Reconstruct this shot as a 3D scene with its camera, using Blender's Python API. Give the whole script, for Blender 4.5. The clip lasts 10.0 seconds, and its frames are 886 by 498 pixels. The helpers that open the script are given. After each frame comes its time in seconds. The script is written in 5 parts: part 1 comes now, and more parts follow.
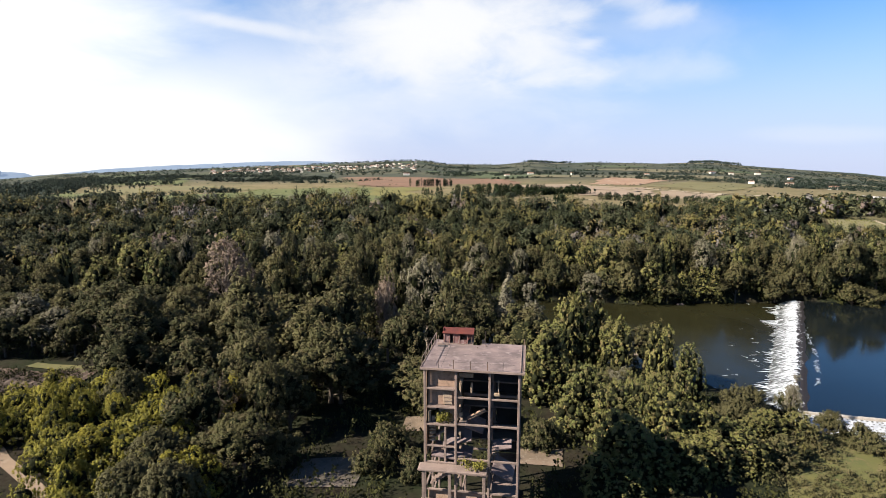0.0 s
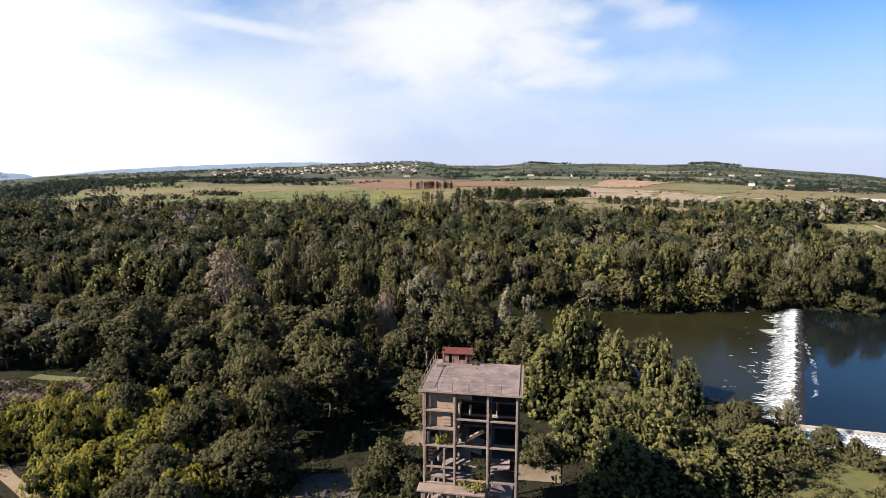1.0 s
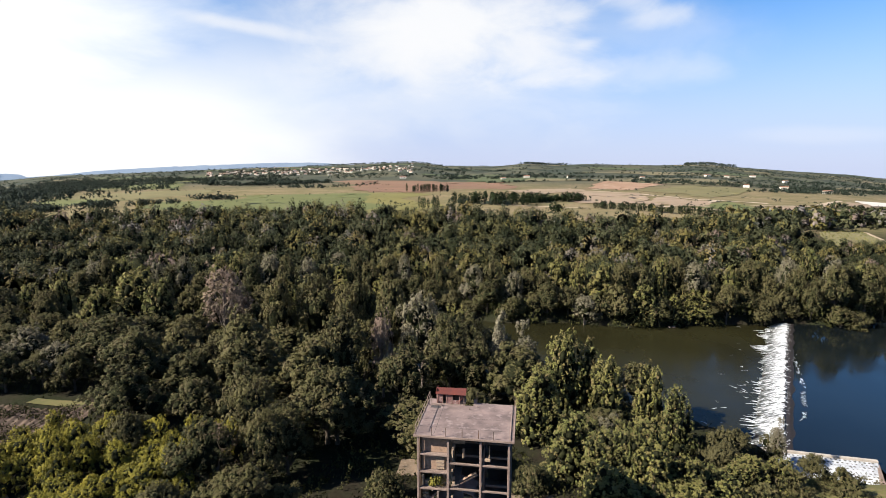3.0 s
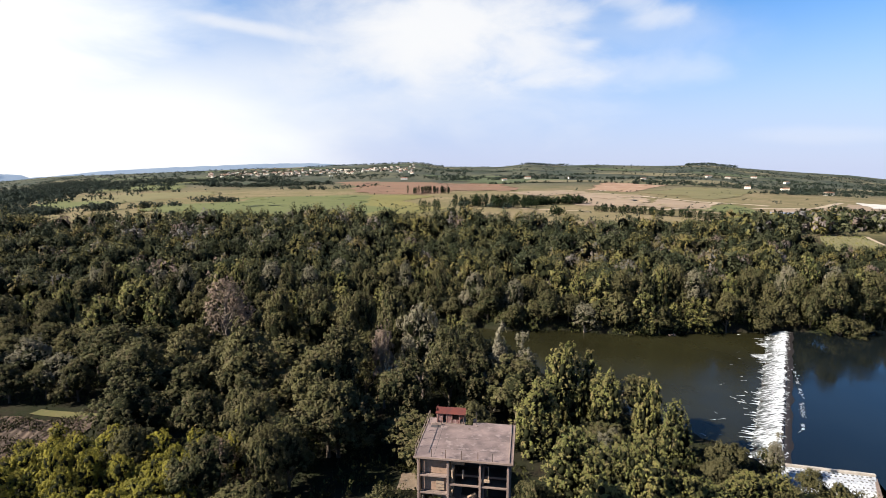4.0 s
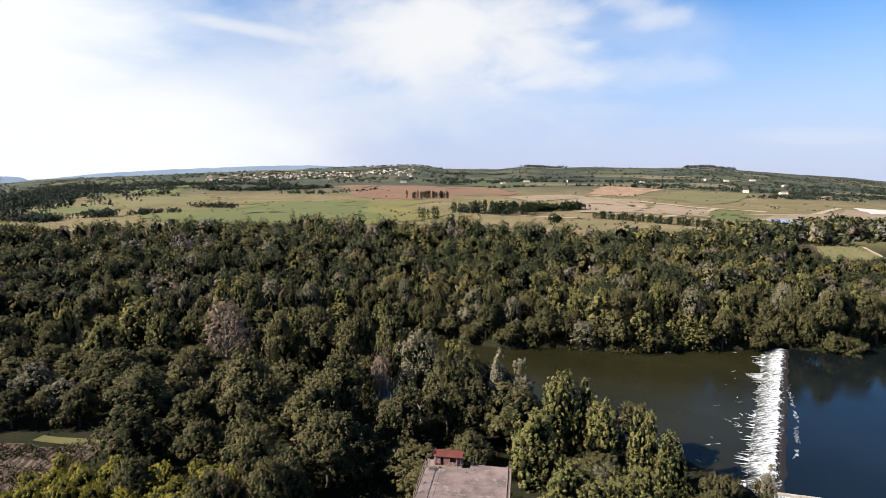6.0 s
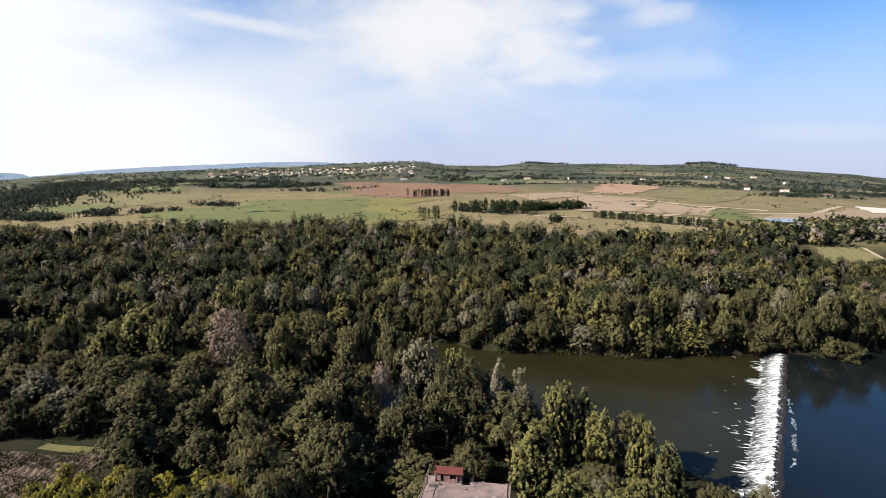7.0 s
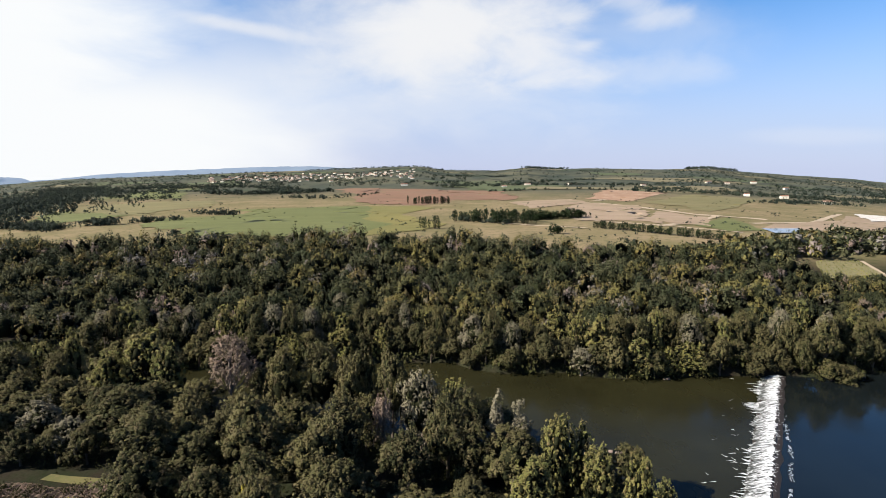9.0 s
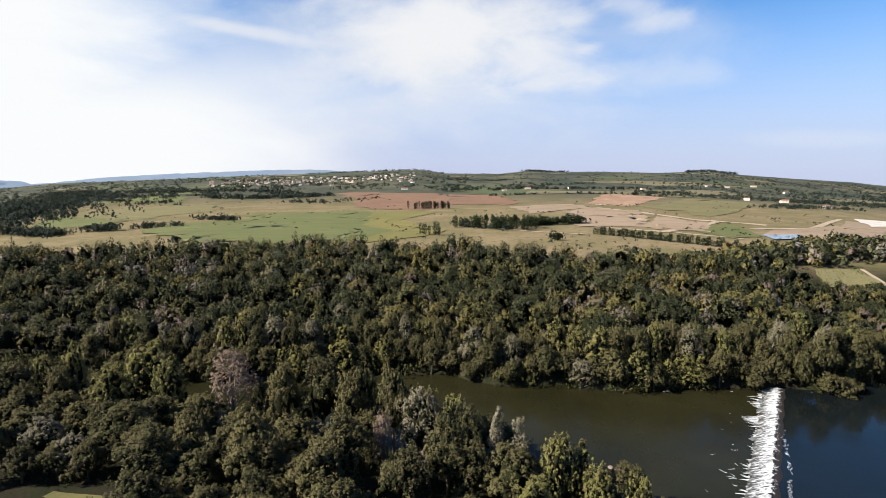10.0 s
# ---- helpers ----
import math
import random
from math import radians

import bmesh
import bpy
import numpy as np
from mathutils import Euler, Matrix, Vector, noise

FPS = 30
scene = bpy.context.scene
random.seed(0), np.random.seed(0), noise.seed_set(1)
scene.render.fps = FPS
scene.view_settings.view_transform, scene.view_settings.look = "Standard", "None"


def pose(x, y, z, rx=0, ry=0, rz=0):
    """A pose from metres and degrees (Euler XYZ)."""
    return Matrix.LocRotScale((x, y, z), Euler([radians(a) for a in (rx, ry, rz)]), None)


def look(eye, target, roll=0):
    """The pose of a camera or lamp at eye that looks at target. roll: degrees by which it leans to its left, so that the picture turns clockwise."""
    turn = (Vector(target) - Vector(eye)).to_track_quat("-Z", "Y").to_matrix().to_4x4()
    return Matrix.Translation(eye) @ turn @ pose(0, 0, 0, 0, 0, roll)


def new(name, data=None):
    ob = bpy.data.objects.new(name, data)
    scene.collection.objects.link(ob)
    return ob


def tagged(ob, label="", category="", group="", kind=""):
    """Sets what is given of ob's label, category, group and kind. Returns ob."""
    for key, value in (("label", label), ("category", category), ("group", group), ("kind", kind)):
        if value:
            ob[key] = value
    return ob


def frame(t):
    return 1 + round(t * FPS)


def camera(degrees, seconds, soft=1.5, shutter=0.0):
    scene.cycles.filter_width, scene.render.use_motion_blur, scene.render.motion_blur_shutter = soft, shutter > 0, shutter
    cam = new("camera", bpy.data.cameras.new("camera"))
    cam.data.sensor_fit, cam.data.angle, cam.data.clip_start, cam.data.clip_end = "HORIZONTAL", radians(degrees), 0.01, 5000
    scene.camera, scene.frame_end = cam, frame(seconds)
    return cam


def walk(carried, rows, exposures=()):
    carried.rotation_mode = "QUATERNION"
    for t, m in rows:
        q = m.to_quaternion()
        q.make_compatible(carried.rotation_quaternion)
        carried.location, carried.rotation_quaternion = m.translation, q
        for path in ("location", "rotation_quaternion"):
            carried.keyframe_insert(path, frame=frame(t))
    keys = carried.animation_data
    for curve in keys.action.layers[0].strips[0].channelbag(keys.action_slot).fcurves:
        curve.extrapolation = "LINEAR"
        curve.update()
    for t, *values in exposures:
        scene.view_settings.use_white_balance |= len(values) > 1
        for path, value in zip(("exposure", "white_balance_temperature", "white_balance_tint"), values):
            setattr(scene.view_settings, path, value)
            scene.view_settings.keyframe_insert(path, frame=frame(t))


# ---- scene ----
# the camera and its climb
cam = camera(78.0, 10.0, soft=0.5)
walk(cam, [
    (0.0, pose(-0.18, 0.38, 47.00, 81.55, 0, 0.25)),
    (0.5, pose(-0.09, 0.19, 48.40, 81.40, 0, 0.31)),
    (1.0, pose(0.00, 0.00, 49.67, 81.64, 0, 0.30)),
    (1.5, pose(0.09, -0.19, 51.20, 81.72, 0, -0.12)),
    (2.0, pose(0.17, -0.37, 52.63, 81.42, 0, -0.33)),
    (2.5, pose(0.25, -0.55, 54.11, 81.50, 0, -0.15)),
    (3.0, pose(0.32, -0.72, 55.53, 81.59, 0, -0.09)),
    (4.5, pose(0.52, -1.22, 59.83, 81.62, 0, 0.05)),
    (5.0, pose(0.57, -1.38, 61.38, 81.40, 0, 0.04)),
    (5.5, pose(0.63, -1.54, 63.01, 81.55, 0, -0.13)),
    (6.0, pose(0.68, -1.69, 64.59, 81.75, 0, -0.07)),
    (7.5, pose(0.80, -2.12, 69.55, 81.21, 0, 0.02)),
    (8.0, pose(0.83, -2.25, 71.29, 81.36, 0, -0.04)),
    (8.5, pose(0.86, -2.38, 73.21, 81.39, 0, -0.02)),
    (9.0, pose(0.88, -2.51, 74.88, 81.71, 0, 0.04)),
    (9.5, pose(0.90, -2.63, 76.70, 81.95, 0, 0.13)),
    (10.0, pose(0.91, -2.74, 78.58, 82.00, 0, 0.07)),
], exposures=[(0.0, 1.95), (5.0, 1.88), (10.0, 1.80)])

# world and sun: late afternoon, sun behind on the left
SUN_AZIMUTH, SUN_HEIGHT = radians(-106), radians(33)
world = bpy.data.worlds.new("sky")
scene.world = world
world.use_nodes = True
wn, wl = world.node_tree.nodes, world.node_tree.links
wn.clear()


def wnode(kind, **values):
    n = wn.new(kind)
    for key, value in values.items():
        n.inputs[key].default_value = value
    return n


def wmath(op, a, b=0.5, c=0.0):
    n = wn.new("ShaderNodeMath")
    n.operation = op
    for i, v in enumerate((a, b, c)):
        if isinstance(v, (int, float)):
            n.inputs[i].default_value = v
        else:
            wl.new(v, n.inputs[i])
    return n.outputs[0]


def wrange(value, a, b, lo=0.0, hi=1.0):
    n = wn.new("ShaderNodeMapRange")
    n.interpolation_type = "SMOOTHSTEP"
    for i, v in enumerate((a, b, lo, hi)):
        n.inputs[i + 1].default_value = v
    wl.new(value, n.inputs[0])
    return n.outputs[0]


def wtoward(direction):
    n = wn.new("ShaderNodeVectorMath")
    n.operation = "DOT_PRODUCT"
    wl.new(sky_coord.outputs["Generated"], n.inputs[0])
    n.inputs[1].default_value = Vector(direction).normalized()
    return n.outputs["Value"]


def wnoise(scale, detail, stretch):
    m = wn.new("ShaderNodeMapping")
    m.inputs["Scale"].default_value = stretch
    wl.new(sky_coord.outputs["Generated"], m.inputs["Vector"])
    n = wnode("ShaderNodeTexNoise", Scale=scale, Detail=detail, Roughness=0.55, Distortion=0.3)
    wl.new(m.outputs[0], n.inputs["Vector"])
    return n.outputs[0]


def wmix(fac, a, b):
    n = wn.new("ShaderNodeMix")
    n.data_type = "RGBA"
    wl.new(fac, n.inputs[0])
    for i, v in ((6, a), (7, b)):
        if isinstance(v, tuple):
            n.inputs[i].default_value = v
        else:
            wl.new(v, n.inputs[i])
    return n.outputs[2]


sky_coord = wn.new("ShaderNodeTexCoord")
sky_air = wn.new("ShaderNodeTexSky")
sky_air.sky_type = "NISHITA"
sky_air.sun_disc = False
sky_air.sun_elevation, sky_air.sun_rotation = SUN_HEIGHT, SUN_AZIMUTH % (2 * math.pi)
sky_air.air_density, sky_air.dust_density, sky_air.ozone_density = 1.0, 0.4, 3.0
sky_dim = wn.new("ShaderNodeVectorMath")
sky_dim.operation = "SCALE"
sky_dim.inputs["Scale"].default_value = SKY_STRENGTH = 0.05
wl.new(sky_air.outputs[0], sky_dim.inputs[0])
# thin veil on the sun's side, haze along the horizon and torn clouds ahead
parts = wn.new("ShaderNodeSeparateXYZ")
wl.new(sky_coord.outputs["Generated"], parts.inputs[0])
ahead = wmath("MAXIMUM", parts.outputs[1], 0.05)
sideways, upward = wmath("DIVIDE", parts.outputs[0], ahead), wmath("DIVIDE", parts.outputs[2], ahead)
height = wmath("ABSOLUTE", parts.outputs[2])
streaky, tatters = wnoise(3.0, 6, (1, 1, 3.2)), wnoise(5.0, 7, (1, 1, 2.0))


def cloud(u, v, wide, high, amount, tilt=0.0, torn=0.75):
    """A cloud ahead: soft inside an oval, torn at its rim."""
    du = wmath("SUBTRACT", sideways, u)
    dv = wmath("SUBTRACT", wmath("SUBTRACT", upward, v), wmath("MULTIPLY", du, tilt))
    du, dv = wmath("DIVIDE", du, wide), wmath("DIVIDE", dv, high)
    away = wmath("SQRT", wmath("ADD", wmath("MULTIPLY", du, du), wmath("MULTIPLY", dv, dv)))
    rim = wmath("ADD", away, wmath("MULTIPLY", wmath("SUBTRACT", tatters, 0.5), torn * 2))
    return wmath("MULTIPLY", wrange(rim, 1.1, 0.15), amount)


sunward = wtoward((-0.90, 0.42, 0.10))
veil_high = wrange(wmath("ADD", sunward, wmath("MULTIPLY", streaky, 0.30)), 0.80, 1.03)
veil_low = wmath("MULTIPLY", wrange(wmath("ADD", sunward, wmath("MULTIPLY", streaky, 0.24)), 0.55, 0.92), wrange(height, 0.24, 0.09))
veil = wmath("MAXIMUM", veil_high, veil_low)
low_haze = wmath("MULTIPLY", wrange(height, 0.30, 0.0), 0.86)
sky_blue = wn.new("ShaderNodeVectorMath")
sky_blue.operation = "MULTIPLY"
sky_blue.inputs[1].default_value = (0.42, 0.71, 0.96)
wl.new(sky_dim.outputs[0], sky_blue.inputs[0])
sky_all = wmix(low_haze, sky_blue.outputs[0], (0.174, 0.184, 0.250, 1))
sky_all = wmix(veil, sky_all, (0.275, 0.280, 0.284, 1))
for oval in ((0.02, 0.250, 0.28, 0.14, 0.98, 0.0, 0.75), (-0.07, 0.21, 0.17, 0.07, 0.8, 0.0, 0.6), (0.14, 0.20, 0.20, 0.06, 0.7, 0.0, 0.8), (0.0, 0.12, 0.36, 0.10, 0.45),
             (0.37, 0.262, 0.08, 0.030, 0.5, 0.2, 1.1), (0.33, 0.29, 0.08, 0.03, 0.5, 0.0, 1.1), (0.22, 0.262, 0.06, 0.030, 0.6, 0.0, 1.0), (0.25, 0.215, 0.06, 0.018, 0.5, 0.2, 1.0), (-0.35, 0.246, 0.15, 0.015, 0.6, -0.185, 0.55), (-0.26, 0.22, 0.30, 0.12, 0.35), (0.30, 0.24, 0.30, 0.10, 0.28),
             (0.36, 0.17, 0.16, 0.04, 0.3), (0.7, 0.06, 0.2, 0.02, 0.2)):
    sky_all = wmix(cloud(*oval), sky_all, (0.256, 0.258, 0.264, 1))
background = wnode("ShaderNodeBackground", Strength=1.0)
wl.new(sky_all, background.inputs["Color"])
wl.new(background.outputs[0], wn.new("ShaderNodeOutputWorld").inputs[0])

sun = new("sun", bpy.data.lights.new("sun", "SUN"))
sun.data.energy, sun.data.angle, sun.data.color = 5.0, radians(0.6), (1.0, 0.93, 0.82)
sun_from = Vector((math.sin(SUN_AZIMUTH) * math.cos(SUN_HEIGHT), math.cos(SUN_AZIMUTH) * math.cos(SUN_HEIGHT), math.sin(SUN_HEIGHT)))
sun.matrix_world = look(sun_from * 300, (0, 0, 0))
tagged(sun, "low warm afternoon sun", "sun", kind="structure")


# materials
class Nodes:
    """A material and short ways to add nodes to it."""

    def __init__(self, name, roughness=0.8, metal=0.0, specular=0.3):
        self.mat = bpy.data.materials.new(name)
        self.mat.use_nodes = True
        self.n, self.l = self.mat.node_tree.nodes, self.mat.node_tree.links
        self.shader = self.n["Principled BSDF"]
        self.shader.inputs["Roughness"].default_value = roughness
        self.shader.inputs["Metallic"].default_value = metal
        self.shader.inputs["Specular IOR Level"].default_value = specular
        self.geo = self.n.new("ShaderNodeNewGeometry")

    def put(self, value, socket):
        if hasattr(value, "is_linked"):
            self.l.new(value, socket)
        else:
            socket.default_value = value

    def noise(self, scale, detail=4, rough=0.55, stretch=(1, 1, 1), turn=0.0, distortion=0.0):
        m = self.n.new("ShaderNodeMapping")
        m.inputs["Scale"].default_value = stretch
        m.inputs["Rotation"].default_value = (0, 0, turn)
        self.l.new(self.geo.outputs["Position"], m.inputs["Vector"])
        n = self.n.new("ShaderNodeTexNoise")
        for key, v in (("Scale", scale), ("Detail", detail), ("Roughness", rough), ("Distortion", distortion)):
            n.inputs[key].default_value = v
        self.l.new(m.outputs[0], n.inputs["Vector"])
        return n.outputs[0]

    def range(self, value, a, b, lo=0.0, hi=1.0):
        n = self.n.new("ShaderNodeMapRange")
        for i, v in enumerate((a, b, lo, hi)):
            n.inputs[i + 1].default_value = v
        self.l.new(value, n.inputs[0])
        return n.outputs[0]

    def math(self, op, a, b=0.5):
        n = self.n.new("ShaderNodeMath")
        n.operation = op
        self.put(a, n.inputs[0])
        self.put(b, n.inputs[1])
        return n.outputs[0]

    def mix(self, fac, a, b, blend="MIX"):
        n = self.n.new("ShaderNodeMix")
        n.data_type, n.blend_type = "RGBA", blend
        self.put(fac, n.inputs[0])
        for i, v in ((6, a), (7, b)):
            self.put((*v, 1) if isinstance(v, tuple) else v, n.inputs[i])
        return n.outputs[2]

    def attribute(self, name):
        n = self.n.new("ShaderNodeAttribute")
        n.attribute_name = name
        return n.outputs["Fac"]

    def any(self):
        return self.n.new("ShaderNodeObjectInfo").outputs["Random"]

    def island(self):
        return self.geo.outputs["Random Per Island"]

    def colour(self, value):
        self.put((*value, 1) if isinstance(value, tuple) else value, self.shader.inputs["Base Color"])

    def rough(self, value):
        self.put(value, self.shader.inputs["Roughness"])

    def bump(self, height, strength=0.4, distance=0.05):
        n = self.n.new("ShaderNodeBump")
        n.inputs["Strength"].default_value, n.inputs["Distance"].default_value = strength, distance
        self.l.new(height, n.inputs["Height"])
        self.l.new(n.outputs[0], self.shader.inputs["Normal"])


def mottled(name, a, b, scale, c=None, fine=None, roughness=0.85, bump=0.3, distance=0.03, metal=0.0, specular=0.25):
    """A weathered surface: two colours in large patches, a third in fine specks."""
    m = Nodes(name, roughness, metal, specular)
    big = m.range(m.noise(scale, 5), 0.36, 0.64)
    small = m.noise(fine or scale * 9, 4)
    col = m.mix(big, a, b)
    if c:
        col = m.mix(m.range(small, 0.54, 0.70), col, c)
    m.colour(m.mix(m.range(small, 0.2, 0.8, 0.0, 0.35), col, (0.02, 0.018, 0.015)))
    m.bump(small, bump, distance)
    return m.mat


def leaf_material(name, dark, light, other, through_light=0.10):
    """Foliage: tone by tree, by leaf and in patches, with some light passing through."""
    m = Nodes(name, 0.7, 0.0, 0.05)
    tone = m.mix(m.range(m.any(), 0.0, 1.0), dark, light)
    tone = m.mix(m.range(m.attribute("tint"), 0.0, 1.0), tone, other)
    tone = m.mix(m.range(m.noise(0.45, 3), 0.35, 0.7, 0.0, 0.6), tone, light)
    leaf = m.range(m.island(), 0.0, 1.0, 0.88, 1.12)
    n = m.n.new("ShaderNodeVectorMath")
    n.operation = "SCALE"
    m.l.new(tone, n.inputs[0])
    m.l.new(leaf, n.inputs["Scale"])
    m.l.new(n.outputs[0], m.shader.inputs["Base Color"])
    t = m.n.new("ShaderNodeBsdfTranslucent")
    m.l.new(n.outputs[0], t.inputs["Color"])
    s = m.n.new("ShaderNodeMixShader")
    s.inputs[0].default_value = through_light
    m.l.new(m.shader.outputs[0], s.inputs[1])
    m.l.new(t.outputs[0], s.inputs[2])
    m.l.new(s.outputs[0], m.n["Material Output"].inputs["Surface"])
    return m.mat


def forest_material():
    """Foliage of the wood: each tree's own tone, from dark green over yellow-green and silver to brown."""
    m = Nodes("leaf_forest", 0.7, 0.0, 0.05)
    ramp = m.n.new("ShaderNodeValToRGB")
    m.l.new(m.attribute("tint"), ramp.inputs[0])
    tones = ramp.color_ramp.elements
    tones[0].position, tones[0].color = 0.0, (0.022, 0.026, 0.013, 1)
    tones[1].position, tones[1].color = 1.0, (0.111, 0.081, 0.068, 1)
    for place, tone in ((0.35, (0.049, 0.049, 0.025, 1)), (0.6, (0.093, 0.081, 0.027, 1)), (0.74, (0.100, 0.076, 0.031, 1)), (0.86, (0.100, 0.094, 0.090, 1))):
        tones.new(place).color = tone
    n = m.n.new("ShaderNodeVectorMath")
    n.operation = "SCALE"
    m.l.new(ramp.outputs[0], n.inputs[0])
    m.l.new(m.range(m.island(), 0.0, 1.0, 0.90, 1.10), n.inputs["Scale"])
    m.l.new(n.outputs[0], m.shader.inputs["Base Color"])
    t = m.n.new("ShaderNodeBsdfTranslucent")
    m.l.new(n.outputs[0], t.inputs["Color"])
    s = m.n.new("ShaderNodeMixShader")
    s.inputs[0].default_value = 0.09
    m.l.new(m.shader.outputs[0], s.inputs[1])
    m.l.new(t.outputs[0], s.inputs[2])
    m.l.new(s.outputs[0], m.n["Material Output"].inputs["Surface"])
    return m.mat


def ground_material():
    m = Nodes("ground", 0.95, 0.0, 0.03)
    big, mid, fine = m.noise(0.018, 4), m.noise(0.14, 5), m.noise(1.7, 5)
    litter = m.mix(m.range(mid, 0.4, 0.62), (0.013, 0.010, 0.007), (0.009, 0.012, 0.005))
    far = m.mix(m.range(big, 0.35, 0.62), (0.172, 0.130, 0.078), (0.110, 0.094, 0.047))
    far = m.mix(m.range(mid, 0.52, 0.72), far, (0.066, 0.068, 0.028))
    wide = m.mix(m.range(m.noise(0.0042, 5, 0.6, (1, 0.55, 1)), 0.40, 0.60), (0.070, 0.068, 0.046), (0.034, 0.042, 0.034))
    wide = m.mix(m.range(m.noise(0.013, 4, 0.6, (1, 0.5, 1)), 0.54, 0.64), wide, (0.022, 0.030, 0.024))
    col = m.mix(m.attribute("open_land"), litter, far)
    col = m.mix(m.attribute("distance"), col, wide)
    m.colour(m.mix(m.range(fine, 0.3, 0.75, 0.0, 0.4), col, (0.033, 0.030, 0.020)))
    m.bump(fine, 0.5, 0.12)
    return m.mat


def field_material(name, a, b, rows=0.0, turn=0.0, stain=None):
    """A worked field: patches, and drill lines along one way."""
    m = Nodes(name, 0.95, 0.0, 0.1)
    col = m.mix(m.range(m.noise(0.012, 5, 0.6), 0.36, 0.64), a, b)
    if stain:
        col = m.mix(m.range(m.noise(0.03, 5, 0.65), 0.55, 0.68), col, stain)
    lines = m.noise(0.09, 3, 0.6, (0.08, 1.0, 1.0), turn)
    col = m.mix(m.range(lines, 0.4, 0.7, 0.0, 0.5), col, tuple(v * 0.62 for v in a))
    m.colour(m.mix(m.range(m.noise(0.8, 4), 0.35, 0.8, 0.0, 0.35), col, tuple(v * 0.45 for v in b)))
    m.bump(m.noise(1.1, 4), 0.4, 0.1)
    return m.mat


def water_material(name, deep, ripple, size, gloss=0.05, shine=0.5):
    m = Nodes(name, 0.09, 0.0, shine)
    m.shader.inputs["IOR"].default_value = 1.33
    m.colour(m.mix(m.range(m.noise(0.035, 4), 0.35, 0.65), deep, tuple(v * 1.5 for v in deep)))
    m.rough(m.range(m.noise(0.06, 4, 0.6, (1, 0.5, 1)), 0.35, 0.65, gloss, gloss + 0.15))
    m.bump(m.math("ADD", m.noise(size, 4, 0.6, (1.0, 0.45, 1)), m.noise(size * 0.18, 3)), ripple, 0.06)
    return m.mat


def foam_material():
    """Broken white water: streaks along the flow, with more dark gaps the further it has run."""
    m = Nodes("foam", 0.55, 0.0, 0.4)
    streak = m.noise(1.3, 7, 0.66, (0.30, 1.5, 1), radians(31.8), 0.6)
    gap = m.math("MULTIPLY", m.attribute("run"), 0.16)
    white = m.range(m.math("SUBTRACT", streak, gap), 0.35, 0.49)
    m.colour(m.mix(white, (0.020, 0.022, 0.018), (0.42, 0.43, 0.44)))
    m.bump(streak, 0.8, 0.25)
    return m.mat


def plain(name, a, b, roughness=0.7, scale=3.0, metal=0.0):
    m = Nodes(name, roughness, metal, 0.3)
    m.colour(m.mix(m.range(m.mix(0.25, m.noise(scale, 5), m.any()), 0.35, 0.65), a, b))
    m.bump(m.noise(scale * 8, 3), 0.2, 0.02)
    return m.mat


def vineyard_soil():
    return mottled("vineyard_soil", (0.135, 0.110, 0.050), (0.100, 0.095, 0.037), 0.2, (0.170, 0.140, 0.080))


GROUND = ground_material()
CONCRETE = mottled("concrete", (0.180, 0.129, 0.108), (0.119, 0.085, 0.071), 0.5, (0.229, 0.168, 0.137))
ROOF_CONCRETE = mottled("roof_concrete", (0.172, 0.124, 0.114), (0.086, 0.063, 0.060), 0.38, (0.225, 0.170, 0.160), 1.3)
RENDER_WALL = mottled("rendered_wall", (0.259, 0.167, 0.116), (0.216, 0.138, 0.096), 0.5, (0.172, 0.113, 0.077), 3)
DARK_WALL = mottled("dark_mottled_wall", (0.043, 0.039, 0.040), (0.027, 0.025, 0.027), 0.5)
PALE_PLASTER = mottled("pale_plaster", (0.269, 0.201, 0.142), (0.217, 0.153, 0.105), 1.5, (0.144, 0.098, 0.068), 8)
RUST = mottled("rusted_sheet", (0.089, 0.017, 0.011), (0.065, 0.013, 0.010), 1.2, (0.035, 0.010, 0.008), 9, 0.7)
PALE_POST = mottled("weathered_red_post", (0.190, 0.105, 0.085), (0.130, 0.062, 0.050), 1.8, (0.25, 0.17, 0.14), 6)
RED_WALL = mottled("red_graffiti_wall", (0.115, 0.045, 0.040), (0.17, 0.10, 0.092), 2.2, (0.26, 0.21, 0.20), 5)
IRON = plain("old_iron", (0.05, 0.042, 0.04), (0.10, 0.055, 0.035), 0.75, 2.0, 0.4)
BARK = mottled("bark", (0.072, 0.054, 0.038), (0.046, 0.034, 0.025), 1.3, (0.110, 0.089, 0.069), 9)
PALE_BARK = mottled("pale_bark", (0.152, 0.119, 0.095), (0.110, 0.084, 0.069), 1.3, (0.211, 0.173, 0.146), 9)
